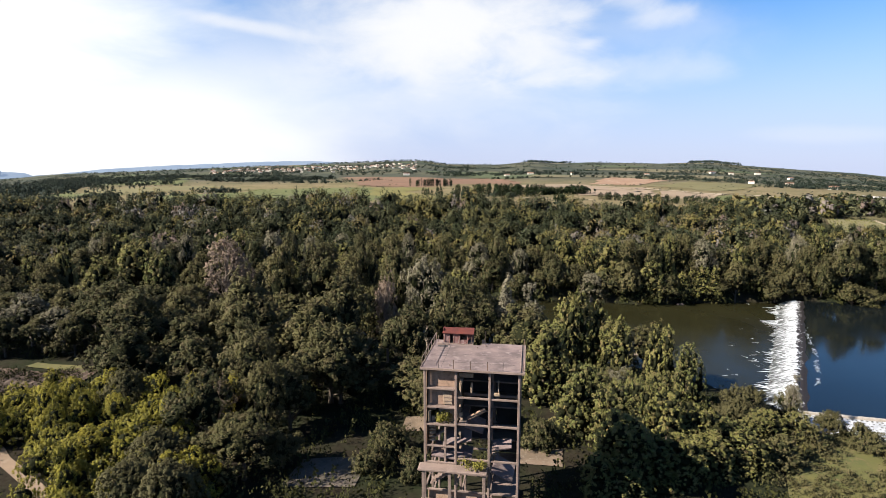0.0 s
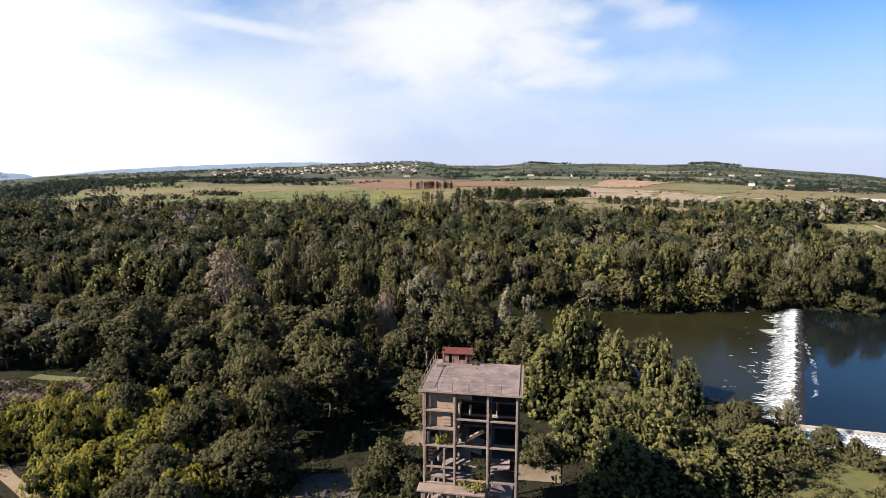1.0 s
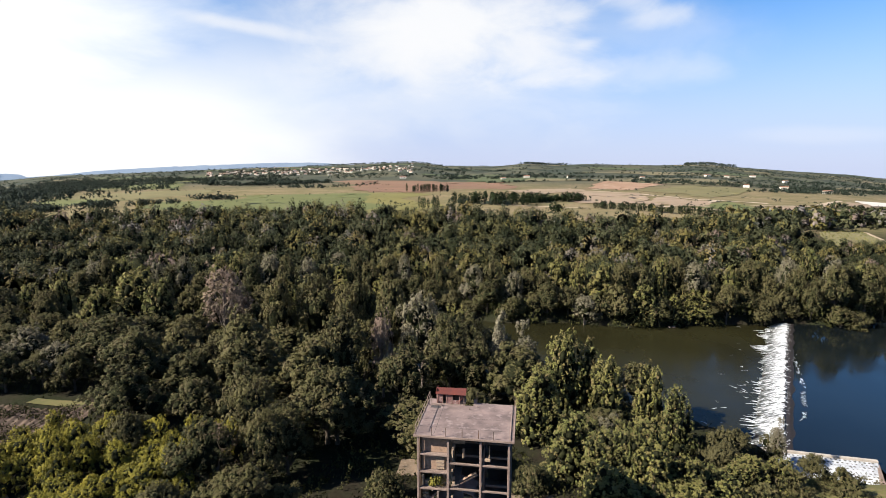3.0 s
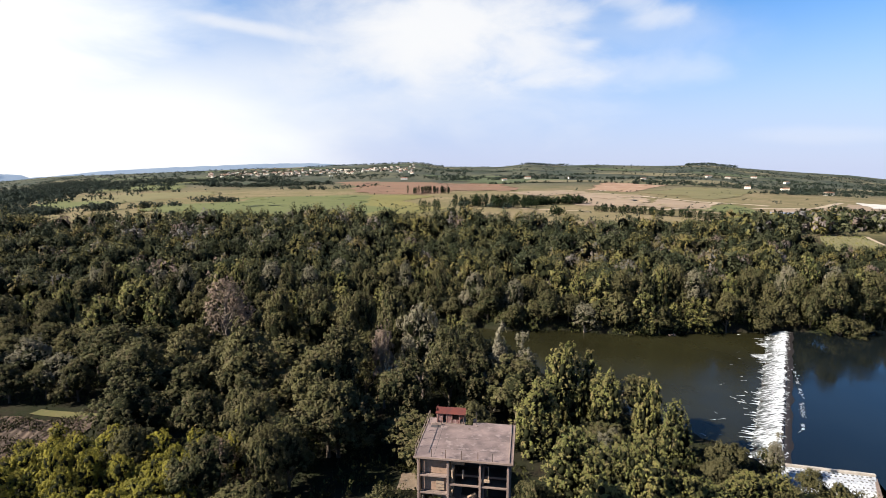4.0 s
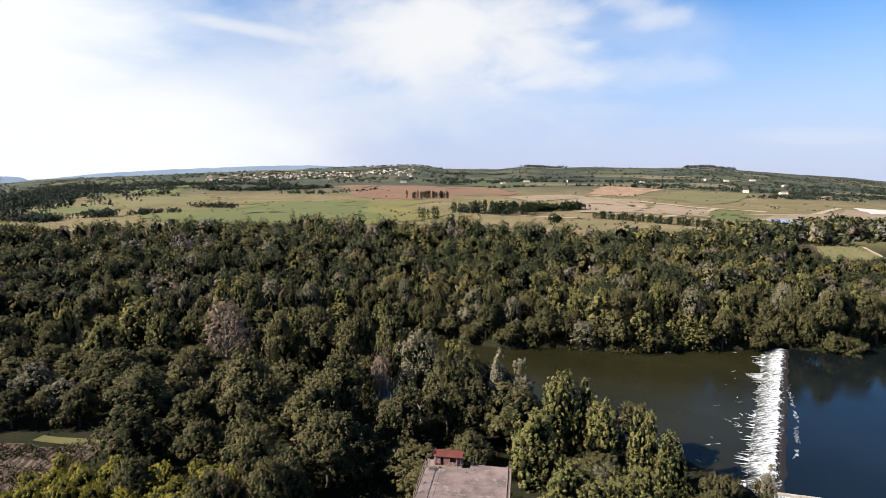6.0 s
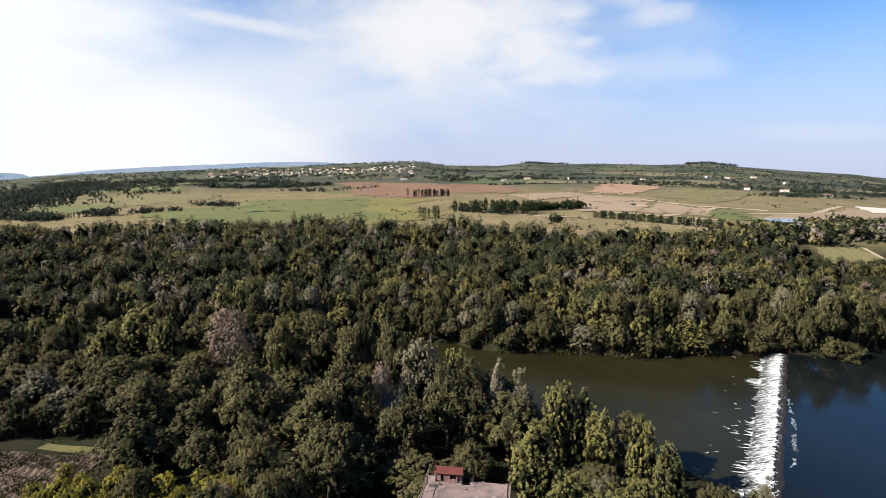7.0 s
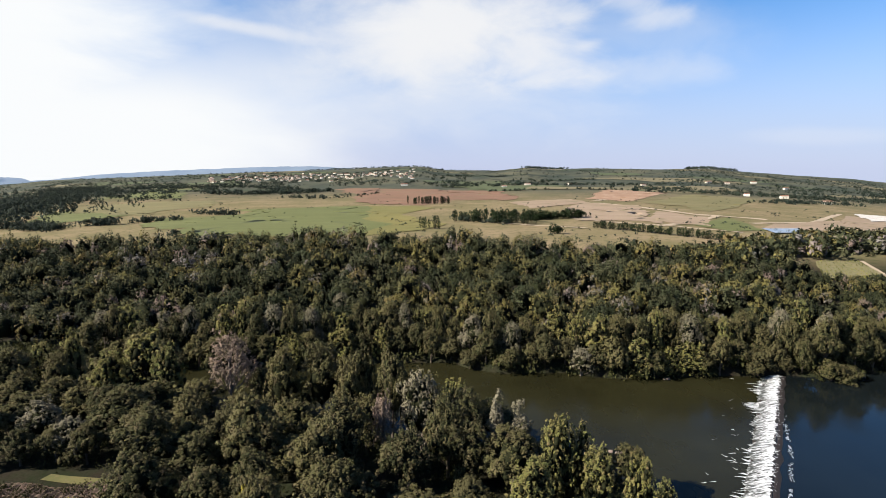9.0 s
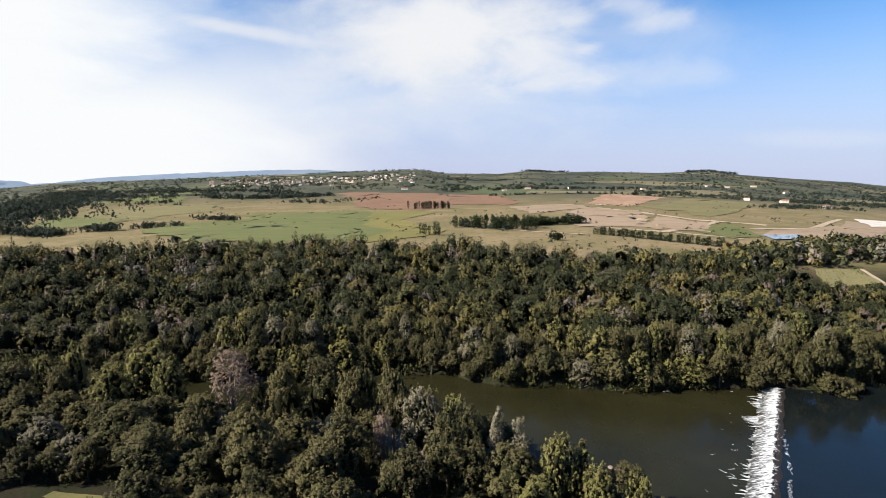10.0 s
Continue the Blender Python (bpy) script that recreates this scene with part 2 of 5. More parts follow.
LEAF = {
    "broad": leaf_material("leaf_dark_green", (0.021, 0.025, 0.011), (0.063, 0.057, 0.023), (0.072, 0.057, 0.031)),
    "poplar": leaf_material("leaf_poplar", (0.064, 0.072, 0.025), (0.121, 0.113, 0.036), (0.114, 0.084, 0.042)),
    "yellow": leaf_material("leaf_yellow_green", (0.108, 0.098, 0.016), (0.170, 0.144, 0.021), (0.076, 0.073, 0.027), 0.14),
    "grey": leaf_material("leaf_silver", (0.086, 0.076, 0.052), (0.125, 0.109, 0.078), (0.070, 0.065, 0.032)),
    "willow": leaf_material("leaf_willow", (0.043, 0.040, 0.017), (0.056, 0.050, 0.024), (0.045, 0.039, 0.017)),
    "dry": leaf_material("leaf_withered", (0.123, 0.090, 0.068), (0.158, 0.114, 0.093), (0.099, 0.077, 0.051)),
    # darkened to put the wood floor's shade into the colour; also dark garden plants
    "shade": leaf_material("leaf_dark_and_shade", (0.017, 0.019, 0.007), (0.034, 0.034, 0.011), (0.024, 0.021, 0.010)),
    "forest": forest_material(),
    "cypress": leaf_material("leaf_cypress", (0.009, 0.015, 0.006), (0.014, 0.021, 0.008), (0.014, 0.019, 0.008), 0.1),
    # bluish tint puts the haze of distance into the leaf colour
    "far": leaf_material("leaf_distant_haze", (0.012, 0.019, 0.016), (0.019, 0.026, 0.020), (0.027, 0.033, 0.021), 0.05),
}
# near-black stands for the shade deep in the crowns, put into the colour
CROWN_SHADE = mottled("painted_crown_shade", (0.010, 0.012, 0.004), (0.007, 0.008, 0.003), 0.6, (0.016, 0.018, 0.006), 2.5, bump=0.8, distance=0.3, specular=0.02)
WATER_LOW = water_material("river_water_below_the_weir", (0.0090, 0.0085, 0.0036), 0.10, 1.1, 0.16, 0.22)
WATER_HIGH = water_material("still_water_above_the_weir", (0.0030, 0.0042, 0.0045), 0.05, 0.5, 0.05, 0.42)
FOAM = foam_material()
STONE = mottled("wet_grey_stone", (0.085, 0.080, 0.072), (0.055, 0.052, 0.048), 0.9, (0.20, 0.20, 0.19), 4, 0.4)
KERB = mottled("pale_kerb_concrete", (0.330, 0.290, 0.250), (0.260, 0.225, 0.190), 0.6, (0.180, 0.150, 0.120), 4)
SAND = mottled("pale_sand", (0.177, 0.123, 0.080), (0.144, 0.096, 0.062), 0.08, (0.211, 0.154, 0.109), 0.9)
TRACK = mottled("pale_track_dust", (0.30, 0.235, 0.165), (0.25, 0.19, 0.13), 0.05, (0.34, 0.28, 0.2), 0.6)
TILE = plain("clay_tile", (0.140, 0.065, 0.040), (0.177, 0.096, 0.062), 0.8, 0.3)
WHITEWASH = plain("whitewash", (0.561, 0.532, 0.474), (0.474, 0.432, 0.360), 0.8, 0.2)
GLASS_DARK = plain("dark_pane", (0.02, 0.022, 0.026), (0.03, 0.032, 0.035), 0.15)


# building blocks
def mesh_object(name, bm, material, parent=None, label="", smooth_faces=False):
    data = bpy.data.meshes.new(name)
    bm.normal_update()
    bm.to_mesh(data)
    bm.free()
    data.materials.append(material)
    if smooth_faces:
        data.shade_smooth()
    ob = new(name, data)
    if parent:
        ob.parent = parent
    if label:
        ob["label"] = label
    return ob


def part(name, bm, material, parent, label=""):
    return mesh_object(name, bm, material, parent, label)


def group_base(name, m, label, category, group="", kind=""):
    """An Empty at a thing's base."""
    ob = new(name)
    ob.matrix_world = m
    return tagged(ob, label, category, group, kind)


def box(bm, x0, y0, z0, x1, y1, z1, bevel=0.0):
    """A box between two corners, its edges rounded by a bevel."""
    m = Matrix.Translation(((x0 + x1) / 2, (y0 + y1) / 2, (z0 + z1) / 2)) @ Matrix.Diagonal((x1 - x0, y1 - y0, z1 - z0, 1))
    verts = bmesh.ops.create_cube(bm, size=1, matrix=m)["verts"]
    if bevel:
        edges = list({e for v in verts for e in v.link_edges})
        bmesh.ops.bevel(bm, geom=edges, offset=bevel, segments=1, affect="EDGES")
    return bm


def boxed(x0, y0, z0, x1, y1, z1, bevel=0.0):
    return box(bmesh.new(), x0, y0, z0, x1, y1, z1, bevel)


def beam_between(bm, a, b, w, h):
    """A straight bar of a rectangular section from a to b."""
    a, b = Vector(a), Vector(b)
    turn = (b - a).to_track_quat("Z", "Y").to_matrix().to_4x4()
    m = Matrix.Translation((a + b) / 2) @ turn @ Matrix.Diagonal((w, h, (b - a).length, 1))
    bmesh.ops.create_cube(bm, size=1, matrix=m)
    return bm


def mesh_from_arrays(name, verts, quads, material, smooth_faces=False, core=None, normals=None, **attributes):
    """A mesh out of arrays of corners and four-sided faces, with values at the corners; normals: the soft normals of foliage."""
    data = bpy.data.meshes.new(name)
    quads = np.asarray(quads, np.int32)
    data.vertices.add(len(verts))
    data.vertices.foreach_set("co", np.asarray(verts, np.float32).ravel())
    data.loops.add(quads.size)
    data.loops.foreach_set("vertex_index", quads.ravel())
    data.polygons.add(len(quads))
    data.polygons.foreach_set("loop_start", np.arange(0, quads.size, 4, dtype=np.int32))
    data.update(calc_edges=True)
    for key, values in attributes.items():
        data.attributes.new(key, "FLOAT", "POINT").data.foreach_set("value", np.asarray(values, np.float32))
    data.materials.append(material)
    if core:    # the last faces take a second material
        data.materials.append(core[1])
        data.polygons.foreach_set("material_index", np.repeat([0, 1], [len(quads) - core[0], core[0]]).astype(np.int32))
    if smooth_faces or normals is not None:
        data.shade_smooth()
    if normals is not None:
        data.normals_split_custom_set_from_vertices(np.asarray(normals, np.float32))
    return data


def sheet(name, material, rows, cols, place, label, category, smooth_faces=True):
    """A draped sheet: place(i, j) gives the point for i, j from 0 to 1."""
    verts = [place(i / rows, j / cols) for i in range(rows + 1) for j in range(cols + 1)]
    quads = [(i * (cols + 1) + j, i * (cols + 1) + j + 1, (i + 1) * (cols + 1) + j + 1, (i + 1) * (cols + 1) + j)
             for i in range(rows) for j in range(cols)]
    ob = new(name, mesh_from_arrays(name, verts, quads, material, smooth_faces))
    return tagged(ob, label, category, kind="structure")


# the land
def lerp_table(v, table):
    """Straight lines between the (v, value) pairs of a table."""
    return float(np.interp(v, [a for a, _ in table], [b for _, b in table]))


def smooth(a, b, v):
    s = min(1.0, max(0.0, (v - a) / (b - a)))
    return s * s * (3 - 2 * s)


FAR_BANK = [(-400, 200), (-96, 196), (-70, 194), (-29, 203), (4, 203), (11, 196), (23, 191), (48, 192), (55, 188),
            (66, 186), (82, 188), (109, 189), (124, 187), (136, 181), (163, 191), (400, 215)]
NEAR_BANK = [(-400, 178), (-120, 172), (-87, 164), (-48, 148), (-20, 142), (12, 136), (30, 124), (46, 117), (56, 105),
             (60, 99), (61, 88), (72, 86), (90, 83), (140, 76), (400, 60)]
SKYLINE = [(-0.95, -48), (-0.81, -30), (-0.70, 5), (-0.60, 18), (-0.50, 32), (-0.40, 48), (-0.29, 62), (-0.19, 74),
           (-0.09, 90), (-0.045, 94), (0.0, 70), (0.10, 67), (0.15, 86), (0.2, 74), (0.26, 82), (0.39, 74), (0.48, 82),
           (0.54, 60), (0.64, 34), (0.74, 12), (0.81, -16), (0.95, -40)]


def ground_height(x, y):
    """The height of the land over the river's lower water."""
    far, near = lerp_table(x, FAR_BANK), lerp_table(x, NEAR_BANK)
    rough = noise.noise((x / 23, y / 23, 3.1)) * 0.5 + noise.noise((x / 7, y / 7, 8.0)) * 0.18
    inside = min(far - y, y - near)
    if inside > -9 and y < 260:
        bank = -1.6 + 5.4 * smooth(-1.5, 3.0, -inside)
        return bank + rough * smooth(0, 6, -inside)
    z = 3.8 + rough
    if y <= near:
        return z
    z += 11 * smooth(225, 430, y)
    u = max(-0.95, min(0.95, x / y))
    z -= 0.0346 * u * abs(u) * x * smooth(220, 650, y) if u else 0
    roll = noise.noise((x / 310, y / 310, 1.7)) * 7 * smooth(700, 1600, y)
    ridge = lerp_table(u, SKYLINE)
    z = z + roll + (ridge - z - roll) * smooth(900, 3700, y) ** 1.15
    if y > 3700:
        z -= (y - 3700) * 0.06
    return z



def build_ground():
    """One sheet round the camera's place, fine ahead where the river runs, out to the horizon."""
    turns = np.radians(np.concatenate([np.arange(-52, 52.01, 0.6), np.arange(58, 302, 7.0)]))
    rings = np.concatenate([[1, 12, 25, 40], np.arange(52, 225, 1.9), np.geomspace(226, 4750, 90)])
    verts, open_land, distance = [], [], []
    for r in rings:
        for a in turns:
            x, y = r * math.sin(a), r * math.cos(a)
            ahead = abs(a) < radians(55)
            verts.append((x, y, ground_height(x, y) if ahead else 3.8 if r < 2000 else 3.8 - (r - 2000) * 0.01))
            open_land.append(smooth(330, 420, y) if ahead else 0.6)
            distance.append(smooth(900, 1700, y) if ahead else 0.3)
    n = len(turns)
    quads = [(i * n + j, (i + 1) * n + j, (i + 1) * n + (j + 1) % n, i * n + (j + 1) % n)
             for i in range(len(rings) - 1) for j in range(n)]
    data = mesh_from_arrays("ground", verts, np.array(quads)[:, ::-1], GROUND, True, open_land=open_land, distance=distance)
    tagged(new("ground", data), "uneven earth with leaf litter, dry grass and distant farmland", "ground", kind="structure")


build_ground()


def build_far_hills():
    """Blue hills beyond the plain, with a church on its rock at the end of the range."""
    line = [(-0.90, -30), (-0.84, -30), (-0.825, 12), (-0.79, 14), (-0.765, 6), (-0.75, -16), (-0.70, 0), (-0.62, 36), (-0.52, 60), (-0.42, 78), (-0.32, 94), (-0.24, 98), (-0.17, 84), (-0.1, 20), (0.0, 10)]
    y, steps = 4300.0, 180
    verts = []
    for k in range(steps + 1):
        u = -0.90 + 0.90 * k / steps
        top = lerp_table(u, line) + 5 * noise.noise((u * 40, 1, 0)) + 3 * noise.noise((u * 130, 7, 0))
        for back, z in ((-160, -160), (0, top), (200, -160)):
            verts.append((u * (y + back), y + back, z))
    quads = [(k * 3 + i, k * 3 + i + 3, k * 3 + i + 4, k * 3 + i + 1) for k in range(steps) for i in range(2)]
    # hills and church glow blue by themselves in place of haze
    air = Nodes("hills_haze_glow", 1.0, 0.0, 0.0)
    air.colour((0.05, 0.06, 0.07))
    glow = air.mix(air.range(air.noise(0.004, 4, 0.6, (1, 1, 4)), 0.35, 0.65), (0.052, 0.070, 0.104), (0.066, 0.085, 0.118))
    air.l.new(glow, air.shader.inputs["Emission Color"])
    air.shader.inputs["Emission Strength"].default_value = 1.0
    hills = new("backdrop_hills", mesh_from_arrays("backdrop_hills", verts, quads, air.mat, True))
    tagged(hills, "range of hills on the horizon, its blue haze a glow", "hills", kind="structure")
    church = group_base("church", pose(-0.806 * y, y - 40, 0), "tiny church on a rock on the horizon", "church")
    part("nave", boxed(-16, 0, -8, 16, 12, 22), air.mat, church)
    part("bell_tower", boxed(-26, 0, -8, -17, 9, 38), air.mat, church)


build_far_hills()


# the river and its weir
CREST_FAR, CREST_NEAR = Vector((123.0, 186.0)), Vector((67.0, 98.0))
CREST_WAY = (CREST_NEAR - CREST_FAR).normalized()
DOWN = Vector((CREST_WAY.y, -CREST_WAY.x))
if DOWN.x > 0:
    DOWN = -DOWN
CREST_LENGTH = (CREST_NEAR - CREST_FAR).length
POOL = 1.2


def crest_point(s, across, z):
    p = CREST_FAR + CREST_WAY * s + DOWN * across
    return (p.x, p.y, z)


def build_water():
    def crest_x(y):
        return CREST_NEAR.x + (y - CREST_NEAR.y) * (CREST_FAR.x - CREST_NEAR.x) / (CREST_FAR.y - CREST_NEAR.y)

    def low(i, j):
        y = 84 + 126 * i
        edge = crest_x(y) - 1.5 if y > 98 else 78.5
        return (-400 + (edge + 400) * j, y, 0.0)
    sheet("water_below_weir", WATER_LOW, 30, 60, low, "olive-brown flowing river water below the weir", "river")

    def high(i, j):
        y = 55 + 175 * i
        edge = crest_x(y) - 0.6 if y > 98.5 else 59 + (99.3 - y) * 3.95 if y > 93.7 else 81 - (93.7 - y) * 0.3
        return (edge + (420 - edge) * j * j, y, POOL)
    sheet("water_above_weir", WATER_HIGH, 70, 20, high, "still dark blue river water held back by the weir", "river")


build_water()


def build_weir():
    weir = group_base("weir", Matrix.Identity(4), "long concrete river weir with white water pouring over it", "weir")
    # concrete body under the water
    rows = [(-2.6, POOL - 1.9), (-2.2, POOL - 0.1), (-1.6, POOL + 0.02), (0.2, POOL + 0.04), (0.8, POOL - 0.1), (6.5, -0.1), (6.6, -1.8)]
    steps = 60
    verts = [crest_point(CREST_LENGTH * k / steps, a if a > -1 else a * (0.62 + 0.5 * noise.noise((k / 3.1, 2, 0))), z) for k in range(steps + 1) for a, z in rows]
    n = len(rows)
    quads = [(k * n + i, k * n + i + 1, (k + 1) * n + i + 1, (k + 1) * n + i) for k in range(steps) for i in range(n - 1)]
    body = new("weir_body", mesh_from_arrays("weir_body", verts, quads, mottled("wet_weir_concrete", (0.014, 0.010, 0.009), (0.009, 0.008, 0.008), 0.3, (0.024, 0.014, 0.011), 2.5, 0.6, specular=0.15)))
    body.parent = weir
    # the falling sheet, rough and thick
    rng = np.random.default_rng(5)
    verts, quads, run = [], [], []
    steps, cols = 260, 12
    for k in range(steps + 1):
        s = CREST_LENGTH * k / steps
        reach = 5.6 + 2.2 * noise.noise((s / 4, 0, 2)) + 1.4 * noise.noise((s / 1.1, 4, 0))
        for i in range(cols + 1):
            a = reach * i / cols
            z = POOL + 0.10 - (POOL - 0.02) * smooth(0.3, 6.5, a) + 0.13 * noise.noise((s * 1.3, a * 0.5, 1)) * min(1, a)
            verts.append(crest_point(s, max(a, 0) + 0.5 + (0.9 * noise.noise((s * 0.9, 9, 0)) + 0.7 * noise.noise((s * 0.23, 3, 0)) + 0.8 * rng.random()) * max(0, 1 - i / 3), z if i < cols else 0.03))
            run.append(i / cols)
    for k in range(steps):
        for i in range(cols):
            j = k * (cols + 1) + i
            quads.append((j, j + 1, j + cols + 2, j + cols + 1))
    fall = new("falling_water", mesh_from_arrays("falling_water", verts, quads, FOAM, True, run=run))
    fall.parent = weir
    fall["label"] = "sheet of white broken water"
    # tongues of foam below it and flecks on the crest
    verts, quads = [], []

    def tongue(s, start, length, wide, z=0.05):
        base = len(verts)
        pieces = 7
        for i in range(pieces + 1):
            f = i / pieces
            half = wide * (1 - f) ** 0.8 * (0.75 + 0.5 * rng.random()) + 0.02
            mid = s + 0.5 * math.sin(f * 3 + s) + f * 0.12 * length
            for side in (-half, half):
                verts.append(crest_point(mid + side, start + length * f, z))
            if i:
                b = base + 2 * i
                quads.append((b - 2, b - 1, b + 1, b))

    runs = [(CREST_LENGTH * rng.random(), rng.uniform(2.5, 6.5)) for _ in range(17)]
    for k in range(250):    # they gather where more water comes over
        s, long = runs[int(rng.integers(len(runs)))]
        s = s + rng.normal(0, 1.1) if k < 120 else CREST_LENGTH * rng.random()
        if 0 < s < CREST_LENGTH:
            tongue(s, rng.uniform(3.8, 5.6), rng.uniform(0.4, 1.0) * (long if k < 120 else 2.2), rng.uniform(0.12, 0.42), 0.05 + 0.02 * rng.random())
    for k in range(20):
        s = CREST_LENGTH * (0.08 + 0.9 * rng.random())
        tongue(s, rng.uniform(8, 15), rng.uniform(0.6, 1.8), rng.uniform(0.08, 0.22), 0.05 + 0.02 * rng.random())
    for k in range(130):    # broken water along the edge of the crest's apron
        f = 0.34 + 0.5 * rng.random() ** 0.8
        if noise.noise((f * 23, 5, 0)) < -0.15:
            continue
        edge = -1.2 - 1.9 * smooth(0.34, 0.62, f) + 0.5 * noise.noise((f * 40, 1, 0))
        tongue(CREST_LENGTH * f, edge + rng.normal(0, 0.3), rng.uniform(0.2, 0.6), rng.uniform(0.06, 0.22), POOL + 0.07 + 0.02 * rng.random())
    for k in range(90):     # splashes on the near side of the lip
        tongue(CREST_LENGTH * rng.random(), rng.uniform(-0.5, 0.6), rng.uniform(0.3, 1.2), rng.uniform(0.05, 0.2), POOL + 0.09 + 0.02 * rng.random())
    data = mesh_from_arrays("loose_foam", verts, quads, FOAM, False)
    streaks = new("loose_foam", data)
    streaks.parent = weir
    streaks["kind"] = "stuff"
    streaks["label"] = "loose streaks of foam on the water"


build_weir()


def build_ramp():
    """The rough stone ramp at the weir's near end, under a concrete kerb."""
    ramp = group_base("stone_ramp", Matrix.Identity(4), "sloping ramp of pale wet stones below a concrete kerb", "ramp")
    a, b = Vector((58.5, 99.3)), Vector((81.0, 93.6))
    way = (b - a).normalized()
    side = Vector((way.y, -way.x))
    if side.y > 0:
        side = -side
    length = (b - a).length
    pieces = 6
    for k in range(pieces):
        p, q = a + way * (length * k / pieces), a + way * (length * (k + 1) / pieces - 0.04)
        part("kerb", beam_between(bmesh.new(), (p.x, p.y, 1.25), (q.x, q.y, 1.25), 0.6, 1.5), KERB, ramp, "pale concrete kerb")
    q = b + side * 7.4 - way * 2.3
    part("side_wall", beam_between(bmesh.new(), (b.x, b.y, 0.55), (q.x, q.y, 0.55), 0.5, 1.6), CONCRETE, ramp)
    verts = []
    for k in range(13):
        for i, z in ((0.2, 1.6), (3, 1.05), (6.4, 0.1), (7, -1.2)):
            p = a + way * (length * (k / 12) - i * 0.3) + side * i
            verts.append((p.x, p.y, z))
    quads = [(k * 4 + i, k * 4 + i + 1, k * 4 + i + 5, k * 4 + i + 4) for k in range(12) for i in range(3)]
    bed = new("ramp_bed", mesh_from_arrays("ramp_bed", verts, quads, mottled("thin_white_water", (0.36, 0.37, 0.39), (0.20, 0.21, 0.23), 0.5, (0.50, 0.51, 0.53), 2.2, 0.35)))
    bed.parent = ramp
    rng = np.random.default_rng(3)
    bm = bmesh.new()
    bmesh.ops.create_icosphere(bm, subdivisions=1, radius=0.5)
    for v in bm.verts:
        v.co *= 1 + 0.25 * noise.noise(v.co * 3)
        v.co.z *= 0.7
    shape = bpy.data.meshes.new("stone")
    bm.to_mesh(shape)
    bm.free()
    shape.materials.append(STONE)
    for k in range(30):
        for i in range(9):
            f, g = (k + 0.5 * (i % 2) + rng.uniform(-0.15, 0.15)) / 30, 0.6 + i * 0.70 + rng.uniform(-0.1, 0.1)
            p = a + way * (length * f - g * 0.3) + side * g
            ob = new("stone", shape)
            ob.parent = ramp
            ob.matrix_local = Matrix.LocRotScale((p.x, p.y, 1.6 - 0.235 * g + 0.05), Euler((0, 0, rng.uniform(0, 6))), Vector((1, 0.8, 0.8)) * rng.uniform(0.38, 0.66))


build_ramp()


# the ruined concrete tower
TOWER = pose(-2.65, 59.35, 3.5, 0, 0, -8.9)
WIDE, DEEP, TOP = 11.0, 10.3, 21.1      # roof level over the base
BAYS = [0.0, 3.55, 7.35, 10.6]          # near edges of the columns
LEVELS = [18.0, 14.8, 10.6, 6.6, 2.8]   # beams of the open bays
LANDINGS = [18.9, 16.7, 14.6, 12.0, 10.0, 6.6]


